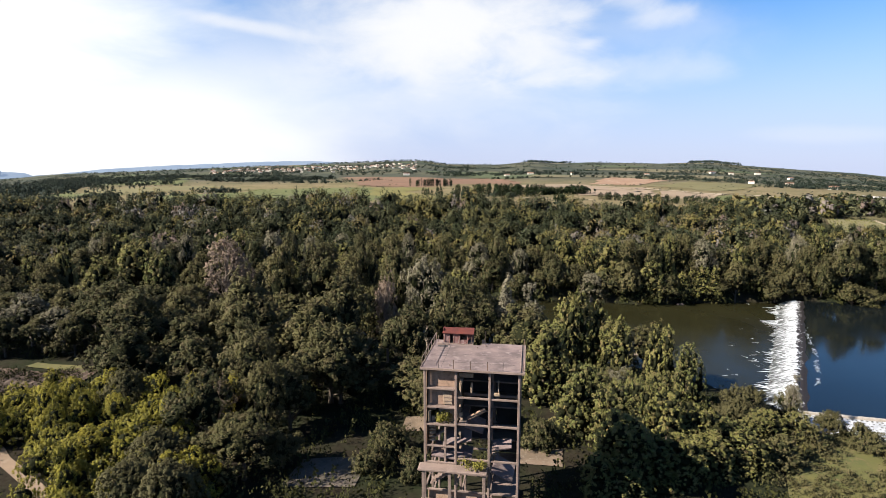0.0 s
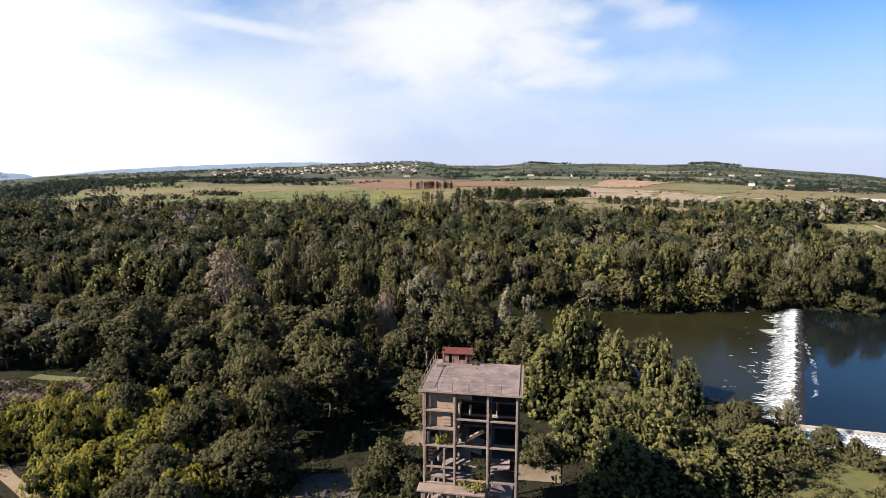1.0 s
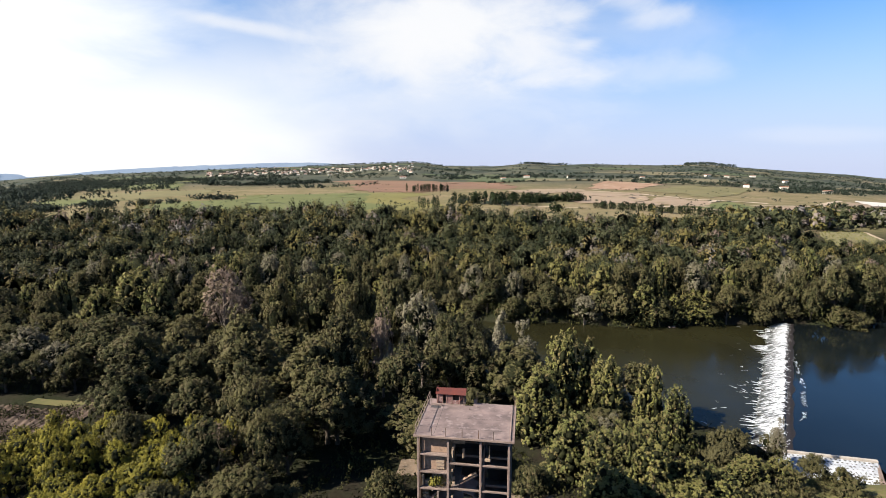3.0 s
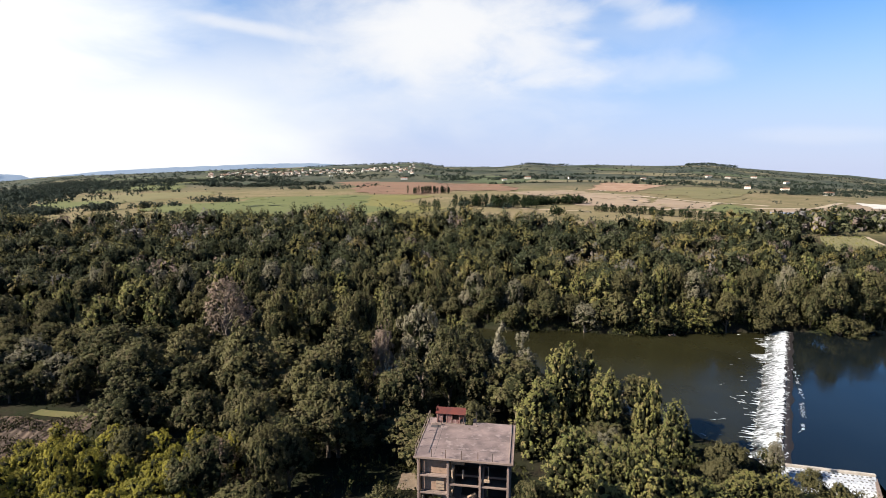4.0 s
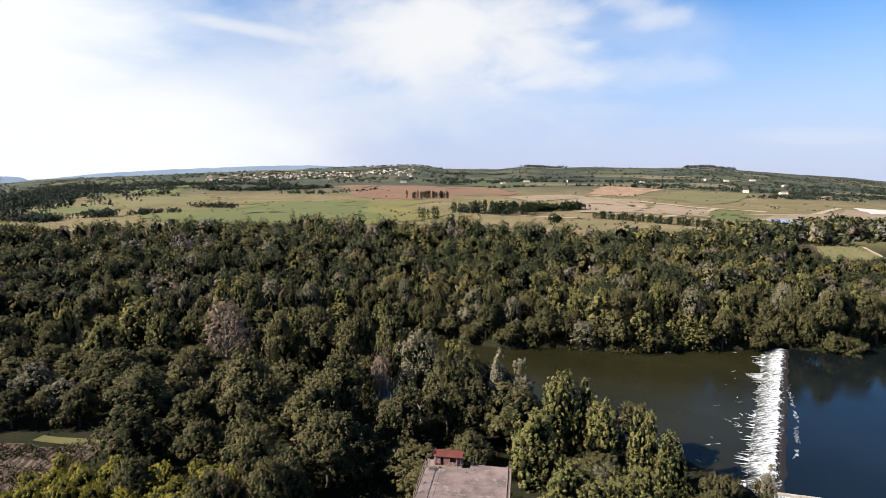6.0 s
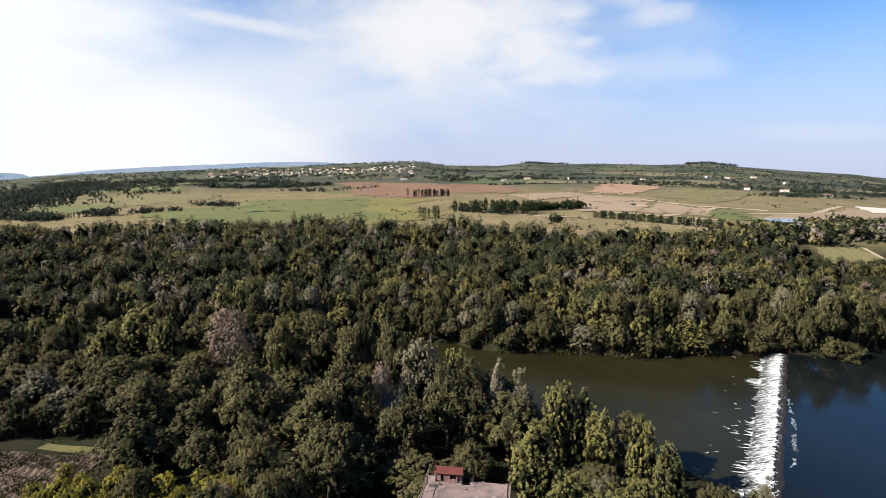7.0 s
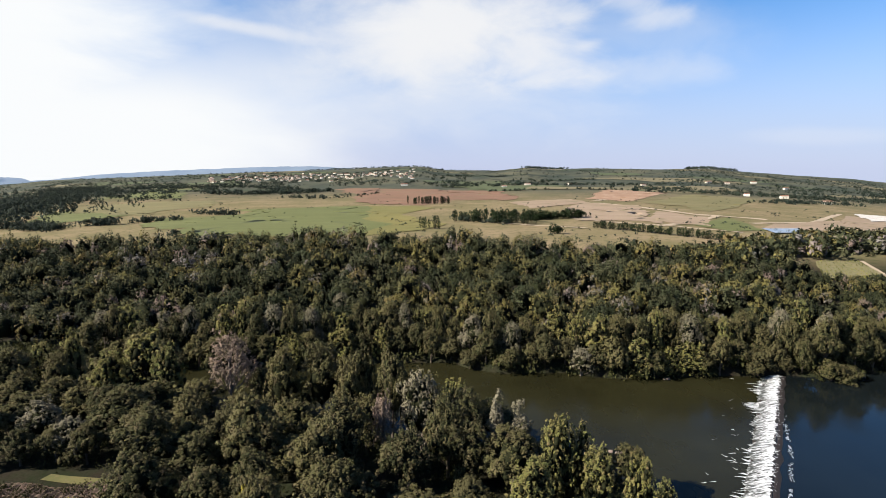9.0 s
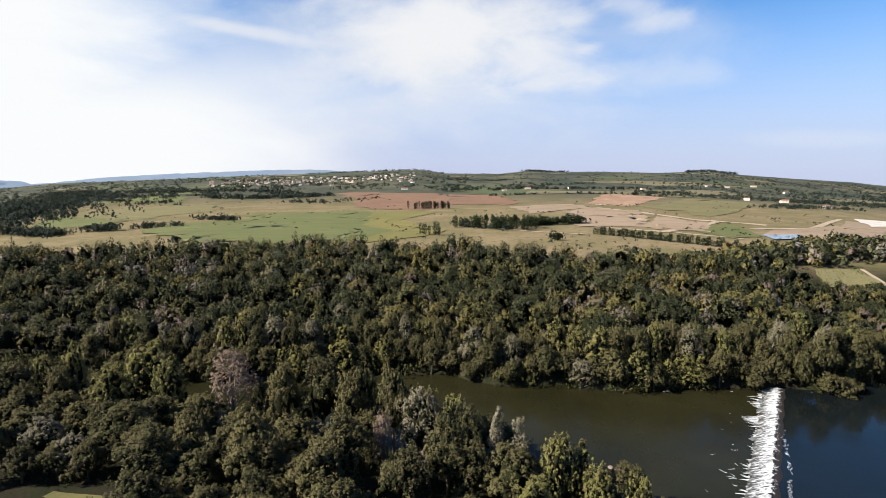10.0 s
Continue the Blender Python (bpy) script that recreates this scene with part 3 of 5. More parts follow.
def build_tower():
    tower = group_base("concrete_tower", TOWER, "roofless-looking ruined grey concrete frame tower with open bays", "ruin")
    # columns at the front, middle and back
    for j, y in enumerate((0.0, 4.9, 9.9)):
        for i, x in enumerate(BAYS):
            part("column", boxed(x, y, -1.5, x + 0.27, y + 0.27, TOP, 0.03), CONCRETE, tower)
    # long beams
    for z in LEVELS:
        for y in (0.06, 9.96):
            for i in range(3):
                if i == 0 and y < 1:
                    continue
                part("beam", boxed(BAYS[i] + 0.27, y, z - 0.21, BAYS[i + 1], y + 0.22, z, 0.02), CONCRETE, tower)
        for x in BAYS:
            for y0, y1 in ((0.4, 4.9), (5.3, 9.9)):
                part("cross_beam", boxed(x + 0.03, y0, z - 0.3, x + 0.24, y1, z, 0.02), CONCRETE, tower)
    for z in LANDINGS:
        part("beam", boxed(0.27, 0.03, z - 0.2, BAYS[1], 0.26, z, 0.02), CONCRETE, tower)
    # intermediate beams of the back wall seen through the bays
    for z in (19.6, 16.4, 12.6):
        for i in (1, 2):
            part("beam", boxed(BAYS[i] + 0.4, 5.0, z - 0.3, BAYS[i + 1], 5.3, z, 0.02), CONCRETE, tower)
    # floors: whole above the left bay, broken elsewhere
    for z in LANDINGS[:3]:
        part("floor_slab", boxed(0.4, 0.36, z - 0.2, BAYS[1], 4.88, z - 0.02, 0.02), CONCRETE, tower)
    for z in LEVELS[:3]:
        part("floor_slab", boxed(BAYS[1] + 0.42, 5.32, z - 0.2, BAYS[3] - 0.02, 9.88, z - 0.02, 0.02), CONCRETE, tower)
    part("floor_slab", boxed(BAYS[1] + 0.42, 0.42, LEVELS[1] - 0.2, BAYS[1] + 1.3, 4.88, LEVELS[1] - 0.02, 0.02), CONCRETE, tower)
    # infill walls
    part("infill_wall", boxed(0.42, 0.62, 18.92, BAYS[1] - 0.02, 0.82, TOP - 0.42, 0.01), RENDER_WALL, tower, "plain beige rendered wall")
    part("infill_wall", boxed(0.42, 0.62, 16.72, BAYS[1] - 0.02, 0.82, 18.56, 0.01), RENDER_WALL, tower, "plain beige rendered wall")
    part("infill_wall", boxed(0.06, 0.42, LEVELS[2], 0.3, 9.88, TOP - 0.36, 0.01), RENDER_WALL, tower)
    part("infill_wall", boxed(BAYS[1] + 0.08, 0.9, 14.8, BAYS[1] + 0.3, 4.88, TOP - 0.36, 0.01), PALE_PLASTER, tower, "peeling pale plaster wall")
    part("back_wall", boxed(BAYS[2] + 0.42, 9.7, LEVELS[3], BAYS[3] - 0.02, 9.9, TOP - 0.36, 0.01), DARK_WALL, tower, "dark back wall")
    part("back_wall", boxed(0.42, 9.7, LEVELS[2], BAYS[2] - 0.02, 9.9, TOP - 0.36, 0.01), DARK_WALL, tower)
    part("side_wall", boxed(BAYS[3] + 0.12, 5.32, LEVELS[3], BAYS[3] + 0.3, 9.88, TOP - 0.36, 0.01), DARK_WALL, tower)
    part("infill_wall", boxed(1.55, 1.3, 14.62, 3.4, 1.45, 16.3, 0.01), PALE_PLASTER, tower, "broken ochre wall behind the landing")
    for x, y, z, w, h in ((0.45, 0.5, 14.62, 0.3, 1.3), (0.8, 0.7, 14.62, 0.45, 0.6), (1.3, 0.9, 14.62, 0.3, 0.9), (0.5, 0.9, 15.9, 0.7, 0.25)):
        part("rubble", boxed(x, y, z, x + w, y + 0.3, z + h, 0.03), PALE_PLASTER, tower)
    # pale window board in the second landing
    window = part("window_board", boxed(2.2, 0.5, 16.85, 3.2, 0.6, 18.35, 0.02), PALE_PLASTER, tower, "pale boarded window")
    for z in (17.2, 17.65, 18.05):
        part("board_bar", boxed(2.25, 0.46, z, 3.15, 0.497, z + 0.06), CONCRETE, window)
    # peeling pieces and pale pipes on the inner columns
    rng = random.Random(4)
    for k in range(16):
        z = rng.uniform(11.0, 20.3)
        x = BAYS[1] + 0.42 + rng.uniform(0, 0.12)
        w = rng.uniform(0.12, 0.4)
        part("plaster_patch", boxed(x, 0.5 + rng.uniform(0, 0.4), z, x + w, 0.95 + rng.uniform(0, 0.3), z + rng.uniform(0.2, 0.8), 0.02), PALE_PLASTER, tower)
    part("plaster_lintel", boxed(BAYS[1] + 0.5, 1.0, 19.95, BAYS[1] + 2.0, 1.25, 20.5, 0.03), PALE_PLASTER, tower, "broken pale plaster lintel")
    part("pipe", boxed(BAYS[1] + 1.7, 1.1, 18.1, BAYS[1] + 1.95, 1.35, 19.3, 0.03), PALE_PLASTER, tower)
    part("pipe", boxed(BAYS[2] + 1.0, 1.2, 18.05, BAYS[2] + 1.12, 1.32, 19.8, 0.02), PALE_PLASTER, tower)
    part("pipe", boxed(BAYS[2] + 0.55, 1.0, 17.95, BAYS[2] + 1.2, 1.3, 18.25, 0.02), PALE_PLASTER, tower)
    # broken stair flights and tilted slabs below
    def flight(x0, x1, y, z0, z1, name="stair_flight"):
        bm = beam_between(bmesh.new(), (x0, y, z0), (x1, y, z1), 1.1, 0.16)
        n = 9
        for k in range(n):
            f = (k + 0.5) / n
            x, z = x0 + (x1 - x0) * f, z0 + (z1 - z0) * f
            box(bm, x - 0.13, y - 0.54, z + 0.02, x + 0.13, y + 0.54, z + 0.22)
        part(name, bm, CONCRETE, tower)

    flight(0.7, 3.3, 1.3, 10.1, 12.0)
    flight(3.3, 0.7, 2.6, 8.4, 10.0)
    flight(0.6, 3.6, 1.4, 6.7, 8.6)
    flight(0.7, 3.3, 1.5, 12.1, 14.4)
    for cx, cy, cz, w, d, rx, ry in ((3.7, 1.7, 12.7, 3.4, 2.6, 24, -13), (3.2, 1.3, 10.75, 4.6, 2.3, 20, 6), (5.7, 2.7, 13.7, 2.2, 2.2, 22, 18),
                                     (9.1, 1.7, 8.9, 2.6, 2.8, 17, 24), (8.9, 2.2, 11.6, 2.2, 1.6, 14, -10)):
        bm = boxed(-w / 2, -d / 2, -0.1, w / 2, d / 2, 0.1, 0.03)
        bm.transform(pose(cx, cy, cz, rx, ry, 0))
        part("fallen_slab", bm, ROOF_CONCRETE, tower, "pinkish slab that has dropped at one end")
    part("fallen_slab", beam_between(bmesh.new(), (5.0, 0.9, 15.1), (6.9, 1.8, 15.9), 0.7, 0.16), RENDER_WALL, tower)
    for k in range(5):
        part("stair_step", boxed(0.55, 0.5, 12.3 + k * 0.42, 1.25, 0.9, 12.42 + k * 0.42), PALE_PLASTER, tower)
    for k in range(3):
        part("stair_step", boxed(7.8, 0.5, 11.2 + k * 0.36, 8.6, 0.8, 11.3 + k * 0.36), CONCRETE, tower)
    part("post", boxed(2.35, 0.08, 10.0, 2.6, 0.32, 14.28, 0.02), CONCRETE, tower)
    # broad platform in front of the lower storeys
    part("platform", boxed(-0.45, -1.5, 9.55, 7.4, 0.0, 9.85, 0.06), CONCRETE, tower, "wide cast concrete platform")
    for x in (0.0, 3.0, 6.9):
        part("platform_post", boxed(x, -1.3, -1.5, x + 0.35, -0.95, 9.55, 0.02), CONCRETE, tower)
    part("platform", boxed(-0.3, -1.2, 5.2, 7.2, 0.0, 5.45, 0.05), CONCRETE, tower)
    part("infill_wall", boxed(0.42, 0.5, -1.0, BAYS[2], 0.7, 6.2, 0.02), RENDER_WALL, tower)
    part("floor_slab", boxed(BAYS[2] + 0.42, 0.4, 6.35, BAYS[3] - 0.02, 9.6, 6.55, 0.02), CONCRETE, tower)
    # the roof: a slab with an upstand, broken at the back
    roof = part("roof_slab", boxed(-0.28, -0.3, TOP, WIDE + 0.28, 8.6, TOP + 0.2, 0.03), ROOF_CONCRETE, tower, "stained pinkish-grey flat roof slab")
    part("roof_slab_back", boxed(5.75, 8.602, TOP, WIDE + 0.28, 9.6, TOP + 0.2, 0.03), ROOF_CONCRETE, roof)
    part("roof_slab_back", boxed(-0.28, 8.602, TOP, 2.0, 10.2, TOP + 0.2, 0.03), ROOF_CONCRETE, roof)
    part("front_edge", boxed(-0.34, -0.36, TOP + 0.02, WIDE + 0.34, -0.24, TOP + 0.27, 0.02), CONCRETE, roof)
    for x in (-0.34, WIDE + 0.22):
        part("side_edge", boxed(x, -0.238, TOP + 0.02, x + 0.12, 9.6, TOP + 0.27, 0.02), CONCRETE, roof)
    part("kerb", boxed(5.75, 9.5, TOP + 0.203, 6.2, 9.75, TOP + 0.6, 0.03), CONCRETE, roof)
    part("kerb", boxed(WIDE - 0.2, -0.1, TOP + 0.203, WIDE - 0.08, 9.5, TOP + 0.3, 0.02), CONCRETE, roof)
    part("hatch_kerb", boxed(0.3, 8.0, TOP + 0.203, 1.7, 8.18, TOP + 0.5, 0.03), CONCRETE, roof)
    # a thin dark plate laid on the slab paints the shade of an opening
    part("opening_shade_plate", boxed(0.35, 7.35, TOP + 0.2, 1.65, 8.0, TOP + 0.21), DARK_WALL, roof, "thin dark plate painting a shaded opening in the slab")
    for x0, y0, x1, y1 in ((1.95, 0.3, 1.99, 8.2), (0.0, 4.1, 1.9, 4.14), (0.0, 5.9, 1.9, 5.94), (0.2, 2.1, 10.2, 2.13), (4.0, 4.9, 10.4, 4.93)):
        part("roof_joint", boxed(x0, y0, TOP + 0.2, x1, y1, TOP + 0.207), DARK_WALL, roof)
    # railing posts and what is left of the rails
    for x in (1.75, 3.4, 5.3, 7.2, 8.9):
        part("railing_post", boxed(x, -0.14, TOP + 0.2, x + 0.07, -0.07, TOP + 1.25), IRON, tower)
    for y in (0.1, 2.0, 4.0, 6.0, 8.0, 9.8):
        part("railing_post", boxed(-0.22, y, TOP + 0.2, -0.15, y + 0.07, TOP + 1.25), CONCRETE, tower)
    part("rail", boxed(-0.21, 0.1, TOP + 1.25, -0.16, 9.87, TOP + 1.3), CONCRETE, tower)
    for y in (0.2, 4.5, 9.3):
        part("railing_post", boxed(WIDE + 0.1, y, TOP + 0.2, WIDE + 0.17, y + 0.07, TOP + 1.0), IRON, tower)
    part("rail", boxed(WIDE + 0.11, 0.2, TOP + 1.0, WIDE + 0.16, 9.37, TOP + 1.05), IRON, tower)
    part("mast", boxed(6.2, 8.9, TOP + 0.2, 6.25, 8.95, TOP + 2.0), IRON, tower)
    for x, y in ((5.3, 7.4), (6.3, 8.2), (2.8, 0.9)):
        part("rubble", boxed(x, y, TOP + 0.2, x + 0.16, y + 0.14, TOP + 0.36, 0.03), CONCRETE, tower)


build_tower()


def build_hut():
    """The rusty winch hut on the back of the roof."""
    hut = group_base("rooftop_hut", TOWER @ pose(1.0, 8.7, TOP + 0.2), "small red rusted hut with a tin roof on the tower", "hut")
    part("front_wall", boxed(0.12, 0.02, 0, 0.62, 0.1, 1.3, 0.01), RED_WALL, hut, "red wall with faded paint")
    part("front_wall", boxed(1.3, 0.02, 0, 1.88, 0.1, 1.42, 0.01), RED_WALL, hut)
    part("front_wall", boxed(2.02, 0.02, 0, 2.9, 0.1, 0.55, 0.01), RED_WALL, hut)
    for x in (0.0, 0.62, 1.18, 1.9, 2.9):
        part("post", boxed(x, -0.02, 0, x + 0.12, 0.1, 1.46), PALE_POST, hut, "weathered pinkish post")
    part("lintel", boxed(0.0, -0.03, 1.42, 3.57, 0.11, 1.54), RUST, hut)
    part("floor_plate", boxed(-0.15, -0.15, 0.0, 3.7, 1.7, 0.06), CONCRETE, hut)
    part("winch_drum", boxed(2.1, 0.6, 0.06, 2.8, 1.2, 0.8, 0.12), IRON, hut, "rusted winch drum")
    part("gable", beam_between(bmesh.new(), (-0.12, 0.05, 1.72), (-0.12, 1.45, 1.72), 0.06, 0.34), RUST, hut, "dark red gable end")
    part("back_wall", boxed(0, 1.5, 0, 3.6, 1.6, 1.45, 0.01), RED_WALL, hut)
    part("side_wall", boxed(-0.1, 0.1, 0, 0.0, 1.5, 1.7, 0.01), RED_WALL, hut)
    part("post", boxed(3.45, 0.0, 0, 3.57, 0.12, 1.45), IRON, hut)
    part("brace", beam_between(bmesh.new(), (3.5, 0.05, 1.35), (2.8, 0.05, 0.15), 0.1, 0.1), RUST, hut)
    for x0, x1 in ((-0.2, 1.2), (1.202, 2.5), (2.502, 3.8)):
        sag = 0.08 * x1 % 0.13
        bm = beam_between(bmesh.new(), ((x0 + x1) / 2, -0.25, 1.4), ((x0 + x1) / 2, 0.75, 2.0 - sag), x1 - x0, 0.06)
        part("roof_sheet", bm, RUST, hut, "rust-red tin sheet")
        bm = beam_between(bmesh.new(), ((x0 + x1) / 2, 1.75, 1.4), ((x0 + x1) / 2, 0.77, 2.0 - sag), x1 - x0, 0.06)
        part("roof_sheet", bm, RUST, hut)
    for x in (0.3, 0.62):
        part("ladder_rail", boxed(x - 1.3, -0.6, 0, x - 1.24, -0.54, 1.2), CONCRETE, hut)


build_hut()


# trees
def tube(points, radii, sides=6):
    """A bent tapered tube: corners and faces."""
    verts, quads = [], []
    for k, (p, r) in enumerate(zip(points, radii)):
        way = np.subtract(points[min(k + 1, len(points) - 1)], points[max(k - 1, 0)])
        way = way / (np.linalg.norm(way) + 1e-9)
        a = np.cross(way, (0.3, 0.9, 0.1))
        a /= np.linalg.norm(a) + 1e-9
        b = np.cross(way, a)
        for i in range(sides):
            t = 2 * math.pi * i / sides
            verts.append(np.asarray(p) + r * (math.cos(t) * a + math.sin(t) * b))
        if k:
            for i in range(sides):
                j = (i + 1) % sides
                quads.append(((k - 1) * sides + i, (k - 1) * sides + j, k * sides + j, k * sides + i))
    return verts, quads


def lobes_of(kind, rng, h, w, twigs=9):
    """The clumps that make up a crown: middle and radius (across, up)."""
    out = []
    r = w / 2
    if kind in ("poplar", "grey_poplar"):
        stems = 5 if w < 7 else 8
        for s in range(stems):
            a, d = 2 * math.pi * s / stems + rng.uniform(-0.4, 0.4), r * rng.uniform(0.3, 0.8) * (s > 0)
            top = h * (rng.uniform(0.66, 0.98) if s else 0.97)
            for k in range(9):
                f = k / 8
                z = h * 0.12 + (top - h * 0.12) * f
                size = r * (0.33 - 0.13 * f) * rng.uniform(0.65, 1.3)
                out.append(((d * math.cos(a) * (1 - 0.2 * f) + rng.normal(0, 0.11 * r), d * math.sin(a) * (1 - 0.2 * f) + rng.normal(0, 0.11 * r), z - size), size, size * rng.uniform(1.6, 2.9)))
    elif kind == "shrub":
        for s in range(14):
            a, d = rng.uniform(0, 6.3), r * math.sqrt(rng.uniform(0, 0.8))
            z = h * rng.uniform(0.15, 0.85) * (1 - 0.35 * (d / r))
            size = r * rng.uniform(0.24, 0.42)
            out.append(((d * math.cos(a), d * math.sin(a), z), size, size * 1.1))
    else:
        # a few main limbs, each with its own billowing mass
        low = {"willow": 0.10, "withered": 0.35}.get(kind, 0.10)
        mains = int(rng.integers(5, 8))
        out.append(((0, 0, h * 0.52), r * 0.62, h * 0.34))
        for s in range(mains):
            a = 2 * math.pi * s / mains + rng.uniform(-0.5, 0.5)
            f = rng.uniform(0.25, 0.8) if s else 0.85
            d = r * rng.uniform(0.42, 0.80) * (s > 0) * (1.15 - 0.45 * f)
            big = r * rng.uniform(0.30, 0.54)
            mid = (d * math.cos(a), d * math.sin(a), h * (low + (0.94 - low) * f) - big * 0.6)
            tall = big * rng.uniform(0.95, 1.4)
            out.append((mid, big * 0.72, tall * 0.72))
            for k in range(twigs):
                way = rng.normal(size=3)
                way[2] = abs(way[2]) * 1.1 - 0.35
                way /= np.linalg.norm(way)
                size, out_by = big * rng.uniform(0.20, 0.42), rng.uniform(0.75, 1.06)
                out.append(((mid[0] + way[0] * big * out_by, mid[1] + way[1] * big * out_by, mid[2] + way[2] * tall * out_by), size, size * rng.uniform(1.0, 1.8)))
    return out


def leaves_on(lobes, count, size, rng, ragged=0.15, tuft=4, dome=0.6):
    """Leaves over the clumps: in tufts at their rims, and some loose inside. Gives the corners of four-sided leaves."""
    mids, across, up = (np.array([l[0] for l in lobes]), np.array([l[1] for l in lobes]), np.array([l[2] for l in lobes]))
    share = across * up
    tufts = max(4, int(count * 0.8 / tuft))
    pick = rng.choice(len(lobes), tufts * 4, p=share / share.sum())
    ways = rng.normal(size=(len(pick), 3))
    ways[:, 2] += 0.25
    ways /= np.linalg.norm(ways, axis=1)[:, None]
    reach = 1 + ragged * rng.normal(size=len(pick)) * 0.7
    spots = mids[pick] + ways * np.stack([across[pick], across[pick], up[pick]], 1) * reach[:, None]
    # keep the outermost tufts
    buried = np.zeros(len(pick), bool)
    for m, a, u in zip(mids, across, up):
        buried |= (((spots - m) / (a, a, u)) ** 2).sum(1) < 0.74
    spots, ways = np.repeat(spots[~buried][:tufts], tuft, 0), np.repeat(ways[~buried][:tufts], tuft, 0)
    spots = spots + rng.normal(size=spots.shape) * size * (1.0, 1.0, 1.0 + 0.4 / dome)
    # loose leaves within
    inner = rng.choice(len(lobes), int(count * 0.2), p=share / share.sum())
    inside = rng.normal(size=(len(inner), 3)) * 0.42
    spots = np.concatenate([spots, mids[inner] + inside * np.stack([across[inner], across[inner], up[inner]], 1)])
    ways = np.concatenate([ways, inside])
    # the way out from the crown's middle, so that a crown has a light and a dark side
    heart = (mids * share[:, None]).sum(0) / share.sum()
    heart[2] -= 0.2 * (mids[:, 2].max() - mids[:, 2].min())
    crown_ways = spots - heart
    crown_ways /= np.linalg.norm(crown_ways, axis=1)[:, None] + 1e-6
    n = len(spots)
    normals = 0.6 * ways + dome * crown_ways + rng.normal(size=(n, 3)) * 0.26 + (0, 0, 0.05)
    normals /= np.linalg.norm(normals, axis=1)[:, None]
    a = np.cross(normals, rng.normal(size=(n, 3)))
    a /= np.linalg.norm(a, axis=1)[:, None] + 1e-9
    a[:, 2] += 0.5 * np.sign(a[:, 2])
    a /= np.linalg.norm(a, axis=1)[:, None]
    b = np.cross(normals, a)
    s = size * rng.uniform(0.55, 1.35, n)[:, None]
    bend = normals * s * 0.25
    corners = np.stack([spots - a * s, spots - b * s * 0.62 + bend, spots + a * s, spots + b * s * 0.62 + bend * 0.4], 1)
    return corners.reshape(-1, 3)


def unit(v):
    return v / (np.linalg.norm(v, axis=1)[:, None] + 1e-9)


def foliage(lobes, tufts, blades, size, rng, spread=2.9, upright=0.6, dome=0.35, ragged=0.12, lowest=-0.45):
    """Leaf sprays in tufts over the clumps of a crown. Gives the corners of four-sided sprays, their soft normals and each corner's tuft."""
    mids, across, up = (np.array([l[0] for l in lobes]), np.array([l[1] for l in lobes]), np.array([l[2] for l in lobes]))
    share = across * up
    pick = rng.choice(len(lobes), tufts * 5, p=share / share.sum())
    ways = rng.normal(size=(len(pick), 3))
    ways[:, 2] += 0.3
    ways = unit(ways)
    spots = mids[pick] + ways * np.stack([across[pick], across[pick], up[pick]], 1) * (1 + ragged * rng.normal(size=len(pick)))[:, None]
    keep = ways[:, 2] > lowest
    for m, a, u in zip(mids, across, up):
        keep &= (((spots - m) / (a, a, u)) ** 2).sum(1) > 0.78
    spots, ways = spots[keep][:tufts], ways[keep][:tufts]
    heart = (mids * share[:, None]).sum(0) / share.sum()
    heart[2] -= 0.15 * (mids[:, 2].max() - mids[:, 2].min())
    crown_ways = unit(spots - heart)
    axes = unit(0.6 * ways + (0, 0, upright))
    big = rng.uniform(0.65, 1.4, len(spots)) * size * spread
    which = np.repeat(np.arange(len(spots)), blades)
    n = len(which)
    d = unit(rng.normal(size=(n, 3)) + axes[which] * 0.8)
    places = spots[which] + d * big[which][:, None] * (0.72, 0.72, 1.0 + 0.7 * upright) * rng.uniform(0.55, 1.0, n)[:, None]
    flat = unit(d + 0.22 * rng.normal(size=(n, 3)))
    soft = unit(1.0 * d + 0.25 * ways[which] + dome * crown_ways[which])
    along = unit(axes[which] + 0.45 * rng.normal(size=(n, 3)))
    a = unit(along - flat * (along * flat).sum(1)[:, None])
    b = np.cross(flat, a)
    s = size * rng.uniform(0.6, 1.3, n)[:, None]
    corners = np.stack([places - a * s, places - b * s * 0.52, places + a * s, places + b * s * 0.52], 1)
    return corners.reshape(-1, 3), np.repeat(soft, 4, 0), np.repeat(which, 4)


def ball_of_quads():
    """A unit ball of 24 four-sided faces."""
    bm = bmesh.new()
    bmesh.ops.create_cube(bm, size=2)
    bmesh.ops.subdivide_edges(bm, edges=bm.edges[:], cuts=1, use_grid_fill=True)
    verts = np.array([v.co.normalized() for v in bm.verts])
    quads = np.array([[v.index for v in f.verts] for f in bm.faces])
    bm.free()
    return verts, quads


BALL, BALL_QUADS = ball_of_quads()


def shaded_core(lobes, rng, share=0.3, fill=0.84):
    """The dense inside of a crown, to carry painted shade: a lumpy ball in each large clump."""
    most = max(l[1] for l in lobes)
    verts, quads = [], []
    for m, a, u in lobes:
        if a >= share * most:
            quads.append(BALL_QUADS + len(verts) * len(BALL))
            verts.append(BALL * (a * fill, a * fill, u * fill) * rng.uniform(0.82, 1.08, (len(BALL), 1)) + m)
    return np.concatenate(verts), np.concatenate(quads)


